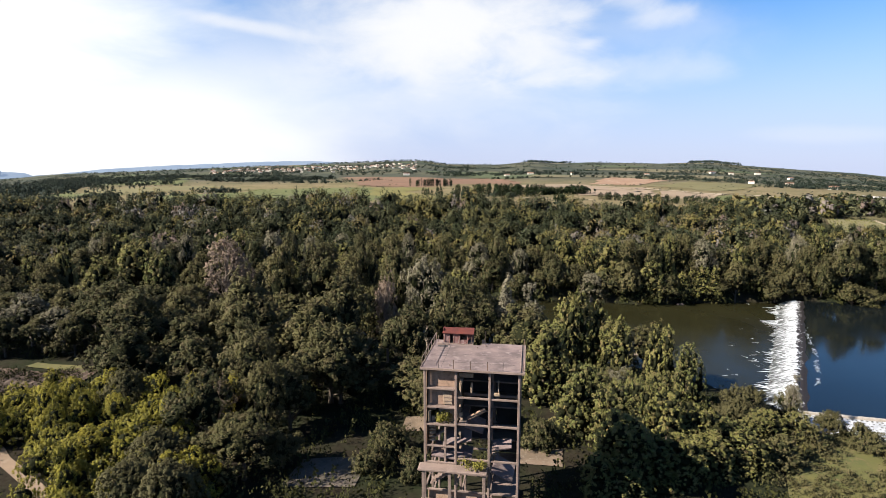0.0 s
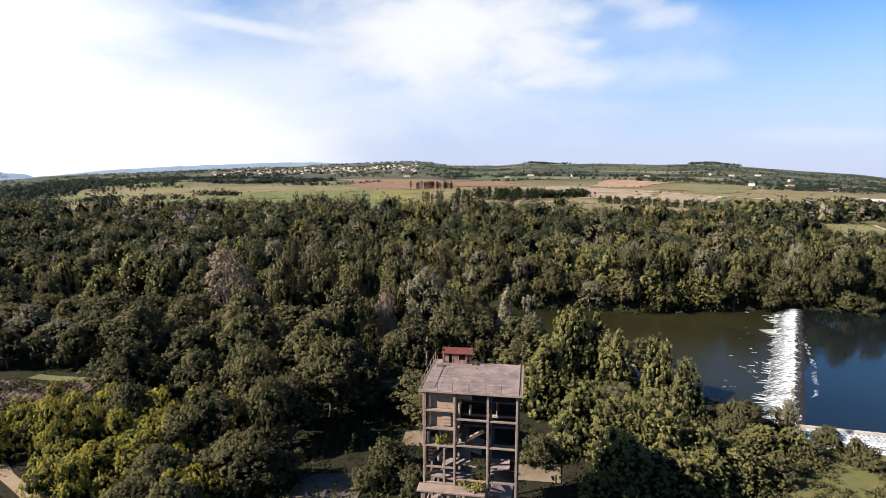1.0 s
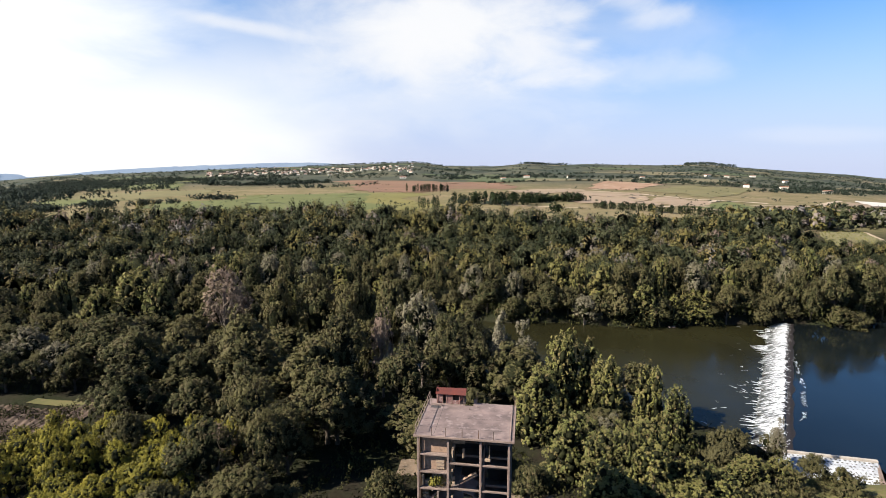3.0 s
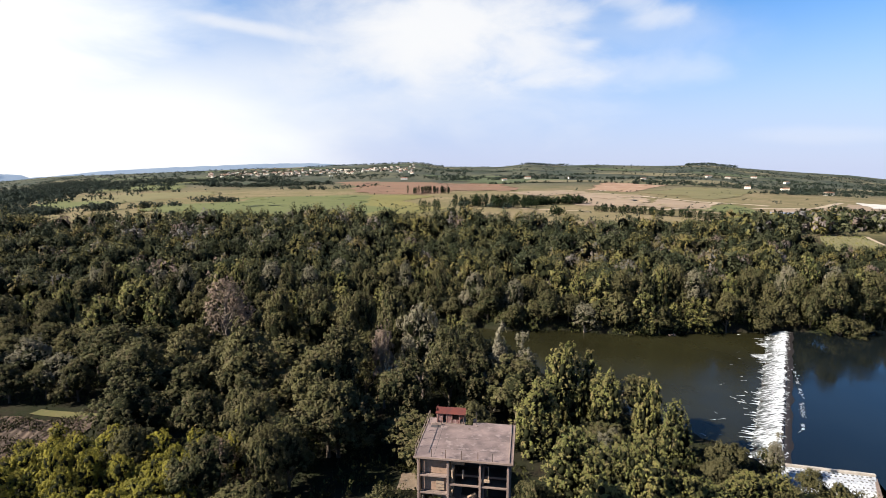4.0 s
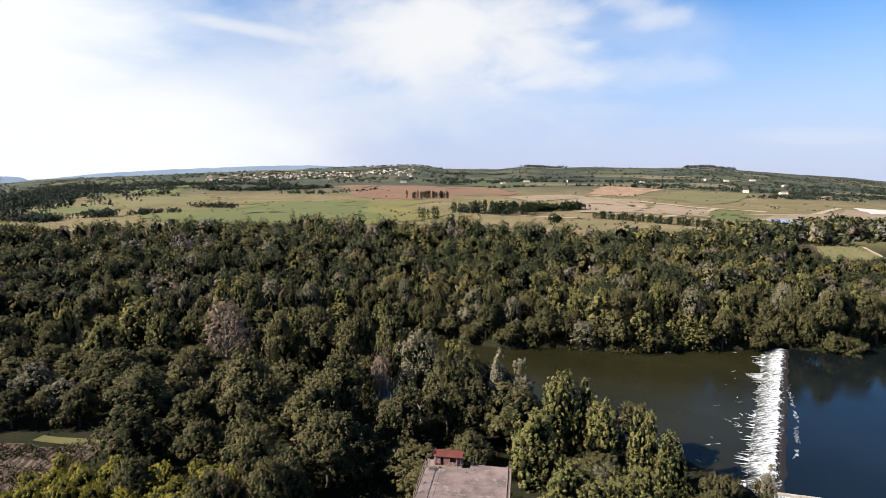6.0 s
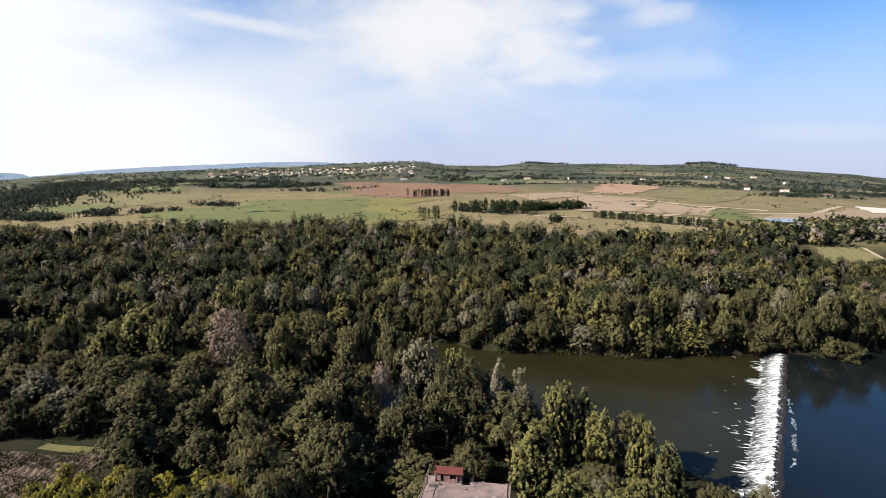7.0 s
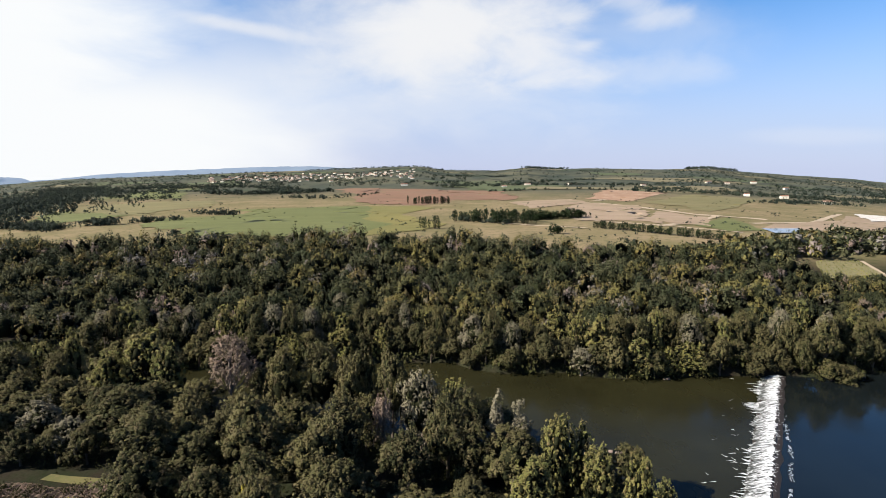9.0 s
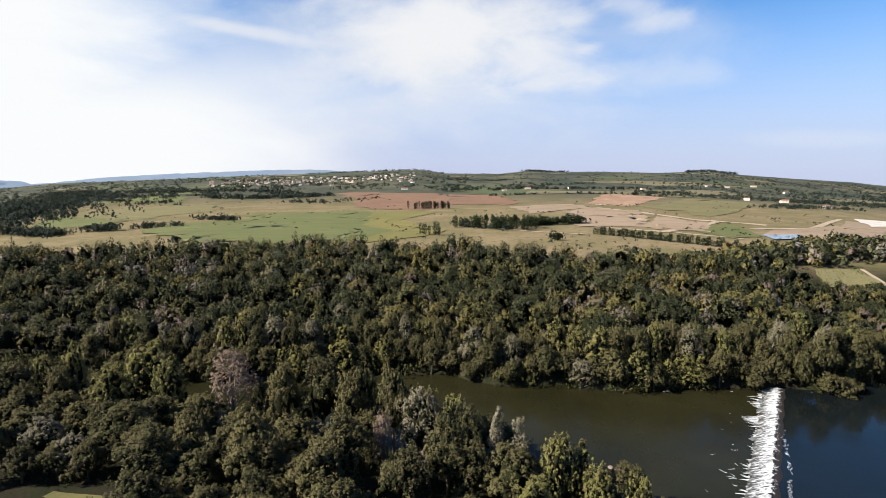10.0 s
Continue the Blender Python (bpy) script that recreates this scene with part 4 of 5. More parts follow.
KINDS = {
    # form, leaf, leaves, leaf size, label
    "broad": ("round", "broad", 3900, 0.28, "broad dark green riverside tree with a dense uneven crown"),
    "poplar": ("poplar", "poplar", 3700, 0.25, "tall green poplar with upright leafy stems"),
    "yellow": ("shrub", "yellow", 3600, 0.20, "low yellow-green bushy tree"),
    "grey": ("round", "grey", 3300, 0.25, "silvery white poplar with pale shimmering leaves"),
    "willow": ("willow", "willow", 3300, 0.26, "rounded grey-green willow reaching down to the ground"),
    "pale": ("grey_poplar", "grey", 3800, 0.22, "slim pale poplar with thinning leaves"),
    "dry": ("withered", "dry", 3200, 0.22, "withered pinkish-brown tree with bare twigs showing"),
    "shrub": ("shrub", "broad", 2000, 0.18, "green bush of mixed undergrowth"),
}
WIDTHS = {"broad": 12, "poplar": 9, "yellow": 9, "grey": 11, "willow": 9, "pale": 5.5, "dry": 9, "shrub": 5}
HEIGHTS = {"broad": 20, "poplar": 19, "yellow": 10, "grey": 21, "willow": 11, "pale": 17, "dry": 22, "shrub": 4.5}
MODELS = {}
tree_rng = np.random.default_rng(11)


def tree_meshes(kind, variant, fine):
    form, leaf, count, size, label = KINDS[kind]
    count, size = int(count * (0.85, 1.75, 2.9)[fine]), size * (1.35, 0.92, 0.66)[fine]
    rng = np.random.default_rng(sum(map(ord, kind)) * 7 + variant)
    h, w = HEIGHTS[kind], WIDTHS[kind]
    lobes = lobes_of(form, rng, h, w)
    blades = (12, 18, 21)[fine]
    corners, soft, tuft = foliage(lobes, count // blades, blades, size, rng, upright=0.4 if form == "shrub" else 0.65, ragged=0.3 if kind == "dry" else 0.17)
    quads = np.arange(len(corners)).reshape(-1, 4)
    tint, core = (rng.random(tuft.max() + 1) ** 2.2)[tuft], None
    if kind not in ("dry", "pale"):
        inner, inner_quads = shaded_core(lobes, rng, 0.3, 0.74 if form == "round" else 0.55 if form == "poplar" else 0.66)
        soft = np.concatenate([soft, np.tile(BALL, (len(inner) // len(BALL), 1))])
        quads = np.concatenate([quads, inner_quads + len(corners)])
        corners, core = np.concatenate([corners, inner]), (len(inner_quads), CROWN_SHADE)
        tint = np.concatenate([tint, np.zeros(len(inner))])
    crown = mesh_from_arrays("crown", corners, quads, LEAF[leaf], core=core, normals=soft, tint=tint)
    # trunk and limbs up into the clumps
    verts, faces = [], []

    def add(points, radii, sides):
        v, q = tube(points, radii, sides)
        faces.extend(tuple(i + len(verts) for i in f) for f in q)
        verts.extend(v)

    bole = h * (0.8 if form != "shrub" else 0.45)
    r = 0.018 * h + 0.03
    lean = rng.normal(0, 0.25, 2)
    add([(lean[0] * f, lean[1] * f, -0.6 + bole * f) for f in (0, 0.1, 0.3, 0.55, 0.8, 1)],
        [r * 1.5, r, r * 0.85, r * 0.6, r * 0.35, r * 0.1], 7)
    for m, a, u in lobes[::3 if kind != "dry" else 2]:
        z = max(h * 0.12, m[2] - h * rng.uniform(0.12, 0.25))
        f = min(0.95, z / bole)
        base = (lean[0] * f, lean[1] * f, f * bole - 0.6)
        mid = tuple(b + (e - b) * 0.55 + rng.normal(0, 0.25) for b, e in zip(base, m))
        end = (m[0] * 1.1, m[1] * 1.1, m[2] + u * (1.0 if kind == "dry" else 0.6))
        add([base, mid, end], [r * 0.38, r * 0.2, r * 0.05], 5)
        if kind == "dry":
            for _ in range(3):
                tip = tuple(e + rng.normal(0, 1) * a for e in m)
                add([mid, tip], [r * 0.14, r * 0.03], 4)
    trunk = mesh_from_arrays("trunk", verts, faces, PALE_BARK if kind in ("dry", "pale", "grey") else BARK, True)
    return crown, trunk


def plant(kind, x, y, height, wide=0.0):
    """A tree of its kind, standing on the land, that high and wide."""
    h, w = HEIGHTS[kind], WIDTHS[kind]
    variants = 4 if kind in ("broad", "poplar") else 2
    variant = int(tree_rng.integers(variants))
    fine = 2 if y < 96 else 1 if y < 165 else 0
    if (kind, variant, fine) not in MODELS:
        MODELS[kind, variant, fine] = tree_meshes(kind, variant, fine)
    crown, trunk = MODELS[kind, variant, fine]
    up = height / h
    if kind in ("broad", "grey") and y < 180:
        wide *= 1.28
    side = (wide or w * up) / w
    name = "bush" if kind in ("shrub",) else "tree"
    m = Matrix.LocRotScale((x, y, ground_height(x, y) - 0.1), Euler((0, 0, tree_rng.uniform(0, 6.3))), Vector((side, side, up)))
    base = group_base(name, m, KINDS[kind][4], "bush" if name == "bush" else "tree", "trees along the river")
    for part_name, data in (("trunk", trunk), ("crown", crown)):
        ob = new(part_name, data)
        ob.parent = base
    planted.append((x, y, (wide or w * up) / 2))
    return base


planted = []
plant("poplar", -90.8, 158.1, 22.2, 15.0)
plant("poplar", -82.0, 154.0, 19.0, 11.0)
plant("poplar", -99.7, 153.8, 18.2, 12.0)
plant("broad", -82.2, 132.8, 16.2, 13.2)
plant("poplar", -121.3, 170.4, 20.4, 7.7)
plant("poplar", -129.0, 167.9, 15.2, 7.7)
plant("broad", -121.9, 149.5, 14.2, 8.8)
plant("grey", -101.2, 129.1, 14.2, 8.8)
plant("grey", -90.4, 124.3, 12.2, 7.7)
plant("broad", -101.5, 121.0, 10.2, 7.0)
plant("dry", -61.0, 150.2, 25.2, 14.0)
plant("broad", -43.1, 116.3, 21.2, 12.1)
plant("broad", -62.1, 124.9, 15.2, 8.8)
plant("broad", -43.1, 140.1, 24.7, 8.8)
plant("broad", -33.3, 143.2, 26.4, 12.1)
plant("broad", -23.9, 136.9, 23.2, 8.8)
plant("broad", -12.7, 135.9, 25.2, 8.5)
plant("grey", -4.3, 123.9, 25.2, 9.9)
plant("broad", 1.9, 116.2, 21.2, 9.9)
plant("dry", -13.1, 118.1, 20.2, 6.0)
plant("broad", -21.4, 113.1, 22.2, 11.0)
plant("broad", -25.4, 104.8, 19.2, 11.0)
plant("broad", -21.4, 96.5, 16.2, 11.0)
plant("broad", 7.2, 112.7, 16.2, 8.8)
plant("broad", -6.6, 106.8, 17.2, 8.8)
plant("broad", -38.1, 102.9, 15.2, 8.8)
plant("pale", 13.3, 119.2, 19.4, 7.0)
plant("pale", 19.0, 118.6, 18.0, 6.5)
plant("broad", 6.0, 125.0, 18.5, 10.0)
plant("broad", -20.5, 139.5, 24.0, 8.0)
plant("broad", -4.0, 133.5, 20.0, 8.0)
plant("poplar", 3.0, 131.0, 18.5, 9.0)
plant("broad", -52.0, 152.0, 20.0, 8.5)
plant("poplar", 25.5, 109.3, 17.7, 8.8)
plant("poplar", 31.4, 110.9, 16.2, 7.7)
plant("poplar", 18.4, 98.7, 15.2, 9.9)
plant("poplar", 33.5, 103.4, 13.7, 7.7)
plant("poplar", 40.9, 101.7, 14.2, 6.6)
plant("poplar", 43.7, 95.2, 12.2, 6.6)
plant("pale", 28.9, 85.7, 11.2, 7.0)
plant("poplar", 22.5, 85.4, 12.2, 8.8)
plant("poplar", 34.1, 85.3, 10.2, 7.7)
plant("willow", 48.1, 85.7, 6.3, 7.0)
plant("shrub", 60.1, 91.8, 4.7, 4.0)
plant("poplar", 32.5, 76.5, 11.2, 7.7)
plant("poplar", 24.6, 69.8, 10.2, 8.8)
plant("poplar", 32.1, 70.8, 7.2, 7.7)
plant("poplar", 47.7, 80.6, 5.2, 5.0)
plant("willow", 63.3, 85.6, 4.5, 5.0)
plant("shrub", 48.7, 75.8, 4.5, 6.0)
plant("poplar", 20.3, 67.5, 6.2, 6.6)
plant("yellow", -61.4, 94.7, 9.2, 9.0)
plant("yellow", -46.1, 78.7, 8.2, 9.0)
plant("yellow", -69.5, 90.0, 8.0, 7.5)
plant("yellow", -76.5, 88.0, 9.0, 8.5)
plant("broad", -83.5, 88.5, 9.5, 7.0)
plant("yellow", -91.0, 89.0, 9.5, 9.0)
plant("yellow", -72.5, 97.0, 7.5, 6.5)
plant("broad", -86.0, 122.0, 11.0, 7.0)
plant("broad", -94.0, 122.5, 10.0, 6.5)
plant("yellow", -59.6, 78.6, 6.3, 7.0)
plant("yellow", -36.4, 95.4, 12.2, 7.0)
plant("dry", -38.3, 87.1, 9.2, 6.0)
plant("yellow", -44.2, 84.8, 9.2, 8.0)
plant("yellow", -46.5, 74.6, 7.2, 8.0)
plant("broad", -28.3, 71.2, 9.9, 8.6)
plant("willow", -34.6, 71.0, 5.4, 6.0)
plant("willow", -23.7, 74.2, 5.4, 6.0)
plant("shrub", -8.7, 79.5, 4.5, 6.0)
plant("shrub", -10.6, 74.0, 3.8, 5.0)
plant("shrub", -4.7, 72.6, 3.8, 5.0)
plant("shrub", 14.9, 81.4, 4.5, 6.0)
plant("broad", -19.5, 96.3, 16.2, 9.9)
plant("grey", 51.2, 189.4, 12.5, 10.5)
plant("poplar", 135.2, 197.4, 22.2, 8.8)
plant("broad", 138.8, 187.4, 19.2, 9.9)
plant("broad", 128.0, 191.9, 17.2, 8.8)
plant("broad", 119.4, 202.1, 17.2, 8.8)
plant("poplar", 106.9, 196.6, 16.2, 7.7)
plant("grey", 91.7, 210.3, 16.2, 9.9)
plant("broad", 73.0, 201.3, 15.2, 9.9)
plant("broad", 16.9, 195.3, 12.2, 11.0)
plant("grey", -47.2, 249.5, 13.8, 9.9)
plant("broad", 155.6, 192.1, 18.2, 9.7)
plant("broad", 98.5, 196.3, 15.2, 7.9)
plant("shrub", 56.4, 80.5, 3.8, 5.0)
plant("shrub", 55.5, 82.7, 3.8, 5.0)
plant("shrub", 48.6, 81.8, 4.5, 6.0)
plant("shrub", 65.2, 78.6, 3.0, 4.0)
plant("shrub", 66.3, 83.1, 3.0, 4.0)
plant("pale", 60.2, 90.7, 7.7, 3.5)
plant("poplar", 25.9, 80.5, 11.2, 7.5)
plant("poplar", 29.7, 80.3, 12.2, 7.0)
plant("poplar", 28.2, 70.8, 7.2, 7.0)
plant("poplar", 37.4, 73.6, 5.9, 6.5)
plant("poplar", 42.6, 77.7, 6.2, 6.0)
plant("poplar", 37.6, 77.1, 8.7, 6.5)
plant("poplar", 23.1, 68.2, 6.3, 7.0)
plant("willow", 51.7, 90.4, 6.3, 7.0)
plant("poplar", 42.2, 80.1, 5.4, 6.0)
plant("poplar", 49.4, 81.0, 5.9, 6.5)
plant("poplar", 55.5, 81.9, 5.0, 5.5)
plant("poplar", 35.7, 76.6, 6.3, 7.0)
plant("poplar", 42.9, 74.5, 5.9, 6.5)
plant("poplar", 37.3, 72.3, 5.9, 6.5)

# broad trees added left of the clearing so that their shadows fall on it
plant("broad", -33.0, 90.0, 17.0, 9.5)
plant("broad", -37.0, 80.0, 13.0, 8.5)
plant("broad", -26.0, 86.0, 13.0, 8.0)
plant("broad", -28.5, 82.5, 14.0, 7.0)
plant("grey", 128.5, 199.0, 20.0, 8.0)
plant("grey", 133.0, 206.0, 18.0, 8.0)


def room_for(x, y, gap):
    return all((x - a) ** 2 + (y - b) ** 2 > (gap + 0.55 * r) ** 2 for a, b, r in planted)


def fill_near_bank():
    """The rest of the wood on the near bank."""
    rng = np.random.default_rng(21)
    for _ in range(9000):
        if len(planted) > 205:
            break
        y = rng.uniform(60, 172)
        x = rng.uniform(-0.92 * y - 8, 0.9 * y)
        if y > lerp_table(x, NEAR_BANK) - 3.5:
            continue
        if -9 < x < 19 and y < 82:      # round the tower
            continue
        if -32 < x < -6 and y < 92 or 4 < x < 24 and y < 98:    # clearing
            continue
        if x < -70 and 90 < y < 120:    # kitchen garden
            continue
        if x < -52 and y < 80:          # track
            continue
        if x > 0.40 * y:                # the open bank and meadow by the ramp
            continue
        low = y < 95 and x < -30
        kind = rng.choice(["yellow", "yellow", "yellow", "yellow", "yellow", "willow"] if low else ["broad", "broad", "broad", "broad", "willow"] if x < 20 else ["poplar", "poplar", "broad"])
        height = {"yellow": rng.uniform(7, 11), "shrub": rng.uniform(3, 6)}.get(kind, rng.uniform(7, 11) if low else rng.uniform(11, 18) if y > 108 and x < 25 else rng.uniform(9, 14) if x < 20 else rng.uniform(8, 12))
        if room_for(x, y, 3.2 if low else 6.2):
            plant(str(kind), x, y, height, rng.uniform(7.5, 9.5) if low else rng.uniform(8, 12.5) if kind != "shrub" else 6)


fill_near_bank()


def line_far_bank():
    """The front rows of the wood across the river."""
    rng = np.random.default_rng(8)
    for row, back in ((0, 0.8), (1, 8.0)):
        x = -140.0
        while x < 185:
            x += rng.uniform(5.0, 8.0)
            y = lerp_table(x, FAR_BANK) + back + rng.uniform(-1.0, 2.0)
            if not room_for(x, y, 0.6):
                continue
            kind = rng.choice(["willow", "broad", "shrub", "poplar", "broad", "willow", "broad"] if row == 0 else ["broad", "broad", "poplar", "broad", "broad", "poplar", "grey"])
            height = rng.uniform(9, 16) if row == 0 else rng.uniform(13, 21)
            if kind in ("willow", "shrub"):
                height = rng.uniform(5, 11)
            plant(str(kind), x, y, height, rng.uniform(7.0, 11.0) if kind != "pale" else 5.5)


line_far_bank()

FOREST_EDGE = [(-700, 560), (-520, 470), (-290, 400), (-246, 402), (-155, 424), (-60, 425), (0, 418), (60, 408), (95, 384), (115, 366), (170, 376), (216, 372), (224, 314),
               (300, 308), (340, 330), (500, 400)]


GROVES = [(76, 266, 24, 30, 0.86), (-5, 240, 40, 34, 0.66), (40, 225, 20, 16, 0.62), (-30, 215, 16, 12, 0.72), (125, 300, 26, 20, 0.80), (20, 330, 34, 20, 0.5)]


def grove_tone(x, y):
    """The tone of a stand of one kind of tree, and how much it rules there."""
    for gx, gy, rx, ry, tone in GROVES:
        away = ((x - gx) / rx) ** 2 + ((y - gy) / ry) ** 2
        if away < 1:
            return tone, 0.85 * (1 - away) ** 0.4
    return 0.0, 0.0


def fill_forest():
    """The wood behind: thousands of crowns in one mesh."""
    rng = np.random.default_rng(31)
    patterns = {}
    for q, (tufts, blades, size) in enumerate(((52, 13, 0.36), (40, 11, 0.48), (27, 10, 0.66))):
        patterns[q] = []
        for v in range(8):
            form = ("round", "round", "poplar", "round", "willow", "round", "round", "round")[v]
            h, w = (15.0, 12.0) if form != "poplar" else (16.0, 8.5)
            lobes = lobes_of(form, rng, h, w, 4)
            corners, soft, tuft = foliage(lobes, tufts, blades, size, rng, lowest=-0.2, dome=0.5, ragged=0.08)
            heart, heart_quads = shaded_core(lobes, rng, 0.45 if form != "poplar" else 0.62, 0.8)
            patterns[q].append((corners, soft, rng.normal(0, 0.07, tuft.max() + 1)[tuft], heart, heart_quads))
    blocks, softs, tints, inner, inner_soft, inner_quads, inner_count = [], [], [], [], [], [], 0
    step = 9.6
    for gy in np.arange(200, 600, step):
        half = 0.95 * gy + 15
        for gx in np.concatenate([np.arange(-half, half, step), np.arange(0.62 * gy, 0.9 * gy, step) if 235 < gy < 316 else []]):
            x, y = gx + rng.uniform(-3.6, 3.6), gy + rng.uniform(-3.6, 3.6)
            front = lerp_table(x, FAR_BANK) + 13
            if y < front or y > lerp_table(x, FOREST_EDGE) + 5 * noise.noise((x / 18, 3, 0)):
                continue
            if not clear_of_forest(x, y):
                continue
            q = 0 if y < 245 else 1 if y < 320 else 2
            pattern, soft, speck, heart, heart_quads = patterns[q][int(rng.integers(8))]
            a, s = rng.uniform(0, 6.3), rng.uniform(0.62, 1.18) * (1 + 0.34 * noise.noise((x / 34, y / 34, 0)))
            if 0.62 < x / y < 0.9 and 235 < y < 316:    # low growth before the vineyard
                s *= 0.6
            turn = np.array(((math.cos(a), -math.sin(a), 0), (math.sin(a), math.cos(a), 0), (0, 0, 1)))
            grow, spot = (s * rng.uniform(0.85, 1.25), s * rng.uniform(0.85, 1.25), s), (x, y, ground_height(x, y) - 1.0)
            blocks.append(pattern @ turn.T * grow + spot)
            softs.append(soft @ turn.T)
            inner.append(heart @ turn.T * grow + spot)
            inner_soft.append(np.tile(BALL, (len(heart) // len(BALL), 1)))
            inner_quads.append(heart_quads + inner_count)
            inner_count += len(heart)
            tone = 0.28 + 0.50 * noise.noise((x / 30, y / 30, 7)) + rng.normal(0, 0.30) + (0.4 if rng.random() < 0.05 else 0)
            stand, rule = grove_tone(x, y)
            tone += (stand + rng.normal(0, 0.06) - tone) * rule
            tints.append(np.clip(tone + speck, 0, 1))
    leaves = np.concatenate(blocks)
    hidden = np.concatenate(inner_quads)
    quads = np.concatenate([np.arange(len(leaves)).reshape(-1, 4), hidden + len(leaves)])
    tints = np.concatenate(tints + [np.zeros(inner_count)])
    data = mesh_from_arrays("forest", np.concatenate([leaves, *inner]), quads, LEAF["forest"], core=(len(hidden), CROWN_SHADE), normals=np.concatenate(softs + inner_soft), tint=tints)
    tagged(new("forest", data), "dense mixed riverside wood seen from above", "forest", kind="stuff")


def clear_of_forest(x, y):
    """Glades: the vineyard, its track and two clearings."""
    if 229 < x < 289 and 319 < y < 376:
        return False
    if 108 < x < 130 and 344 < y < 366:
        return False
    if 172 < x < 212 and 318 < y < 348:
        return False
    return True


fill_forest()


def landing_bush(x, y, z, size, seed):
    """Self-sown growth on a ledge of the tower."""
    rng = np.random.default_rng(seed)
    lobes = [((rng.normal(0, 0.35 * size), rng.normal(0, 0.2 * size), rng.uniform(0.2, 0.8) * size), 0.4 * size, 0.45 * size) for _ in range(7)]
    corners = leaves_on(lobes, 260, 0.11, rng, 0.3)
    data = mesh_from_arrays("ledge_bush", corners, np.arange(len(corners)).reshape(-1, 4), LEAF["yellow"], tint=np.full(len(corners), 0.6))
    ob = new("ledge_bush", data)
    ob.matrix_world = TOWER @ pose(x, y, z)
    tagged(ob, "yellowing weeds growing on a concrete ledge", "weeds", "weeds on the tower", "stuff")


landing_bush(2.4, 0.7, 14.6, 1.2, 1)
landing_bush(1.9, 0.8, 14.6, 0.9, 2)
landing_bush(5.3, -0.7, 9.85, 1.0, 3)
landing_bush(6.3, -0.8, 9.85, 0.8, 4)


# fields beyond the wood
def draped(name, material, corners, label, lift=0.35, rows=16, cols=20, category="field"):
    """A patch of land between four corners (x, y), a little over the ground."""
    a, b, c, d = (Vector(p) for p in corners)
    if a.y > 300:
        lift += 0.25 + 0.008 * len([o for o in scene.objects if o.name.startswith(("field", "pond"))])
    reach = min(38.0, 0.16 * (c - a).length)

    def place(i, j):
        p = (a.lerp(b, j)).lerp(d.lerp(c, j), i)
        wob = reach * (noise.noise((p.x / 90, p.y / 90, 2)) + 0.5 * noise.noise((p.x / 28, p.y / 28, 5)))
        return (p.x + wob, p.y + wob, ground_height(p.x + wob, p.y + wob) + lift)
    return sheet(name, material, rows, cols, place, label, category)


def strip(name, material, points, wide, label, lift=0.5):
    """A track along some points."""
    marks = [Vector(p) for p in points]
    n = 10 * (len(marks) - 1)

    def place(i, j):
        f = i * (len(marks) - 1)
        k = min(int(f), len(marks) - 2)
        p = marks[k].lerp(marks[k + 1], f - k)
        way = (marks[k + 1] - marks[k]).normalized()
        p = p + Vector((way.y, -way.x)) * wide * (j - 0.5)
        return (p.x, p.y, ground_height(p.x, p.y) + lift)
    return sheet(name, material, n, 2, place, label, "track")


GREEN_CROP = field_material("green_crop", (0.088, 0.094, 0.036), (0.074, 0.082, 0.030), turn=0.3)
OLIVE_CROP = field_material("olive_crop", (0.122, 0.104, 0.050), (0.098, 0.090, 0.042), turn=0.9)
STUBBLE = field_material("yellow_stubble", (0.128, 0.110, 0.038), (0.102, 0.096, 0.034), turn=0.2)
RED_SOIL = field_material("red_brown_soil", (0.150, 0.086, 0.056), (0.122, 0.074, 0.050), turn=0.1, stain=(0.118, 0.100, 0.052))
SPOIL = field_material("orange_spoil", (0.225, 0.145, 0.098), (0.190, 0.118, 0.078), stain=(0.300, 0.230, 0.170))
PINK_SOIL = field_material("pinkish_soil", (0.215, 0.160, 0.115), (0.180, 0.134, 0.092), stain=(0.115, 0.098, 0.050))
draped("field", GREEN_CROP, ((-253, 490), (-62, 500), (-118, 900), (-310, 850)), "smooth green crop field")
draped("field", STUBBLE, ((-62, 500), (-15, 545), (-50, 870), (-118, 900)), "yellowing crop field")
draped("field", GREEN_CROP, ((-300, 560), (-262, 585), (-255, 735), (-385, 680)), "light green meadow strip")
draped("field", OLIVE_CROP, ((-440, 745), (-390, 1040), (-575, 1160), (-700, 1000)), "olive-coloured fallow field")
draped("field", GREEN_CROP, ((-560, 716), (-480, 696), (-450, 760), (-690, 990)), "green meadow")
draped("field", GREEN_CROP, ((-590, 1210), (-800, 1800), (-940, 1890), (-825, 1290)), "distant green meadow")
draped("field", RED_SOIL, ((-128, 945), (-10, 945), (40, 1540), (-300, 1560)), "bare reddish-brown ploughed field")
draped("field", RED_SOIL, ((-8, 1080), (140, 1080), (150, 1440), (30, 1560)), "bare reddish-brown ploughed field")
draped("field", SPOIL, ((290, 1130), (360, 1050), (565, 1390), (450, 1490)), "orange earthworks and spoil", 0.45, category="quarry")
draped("field", PINK_SOIL, ((134, 1030), (132, 840), (255, 985), (268, 1130)), "pale pinkish bare earth", category="field")
draped("field", GREEN_CROP, ((281, 612), (292, 548), (340, 568), (375, 715)), "green meadow beside the quarry")
draped("field", PINK_SOIL, ((150, 700), (235, 600), (330, 900), (255, 1000)), "bare tan earth with scattered weeds")
draped("field", PINK_SOIL, ((250, 640), (300, 600), (350, 720), (310, 800)), "bare tan earth beside the track")
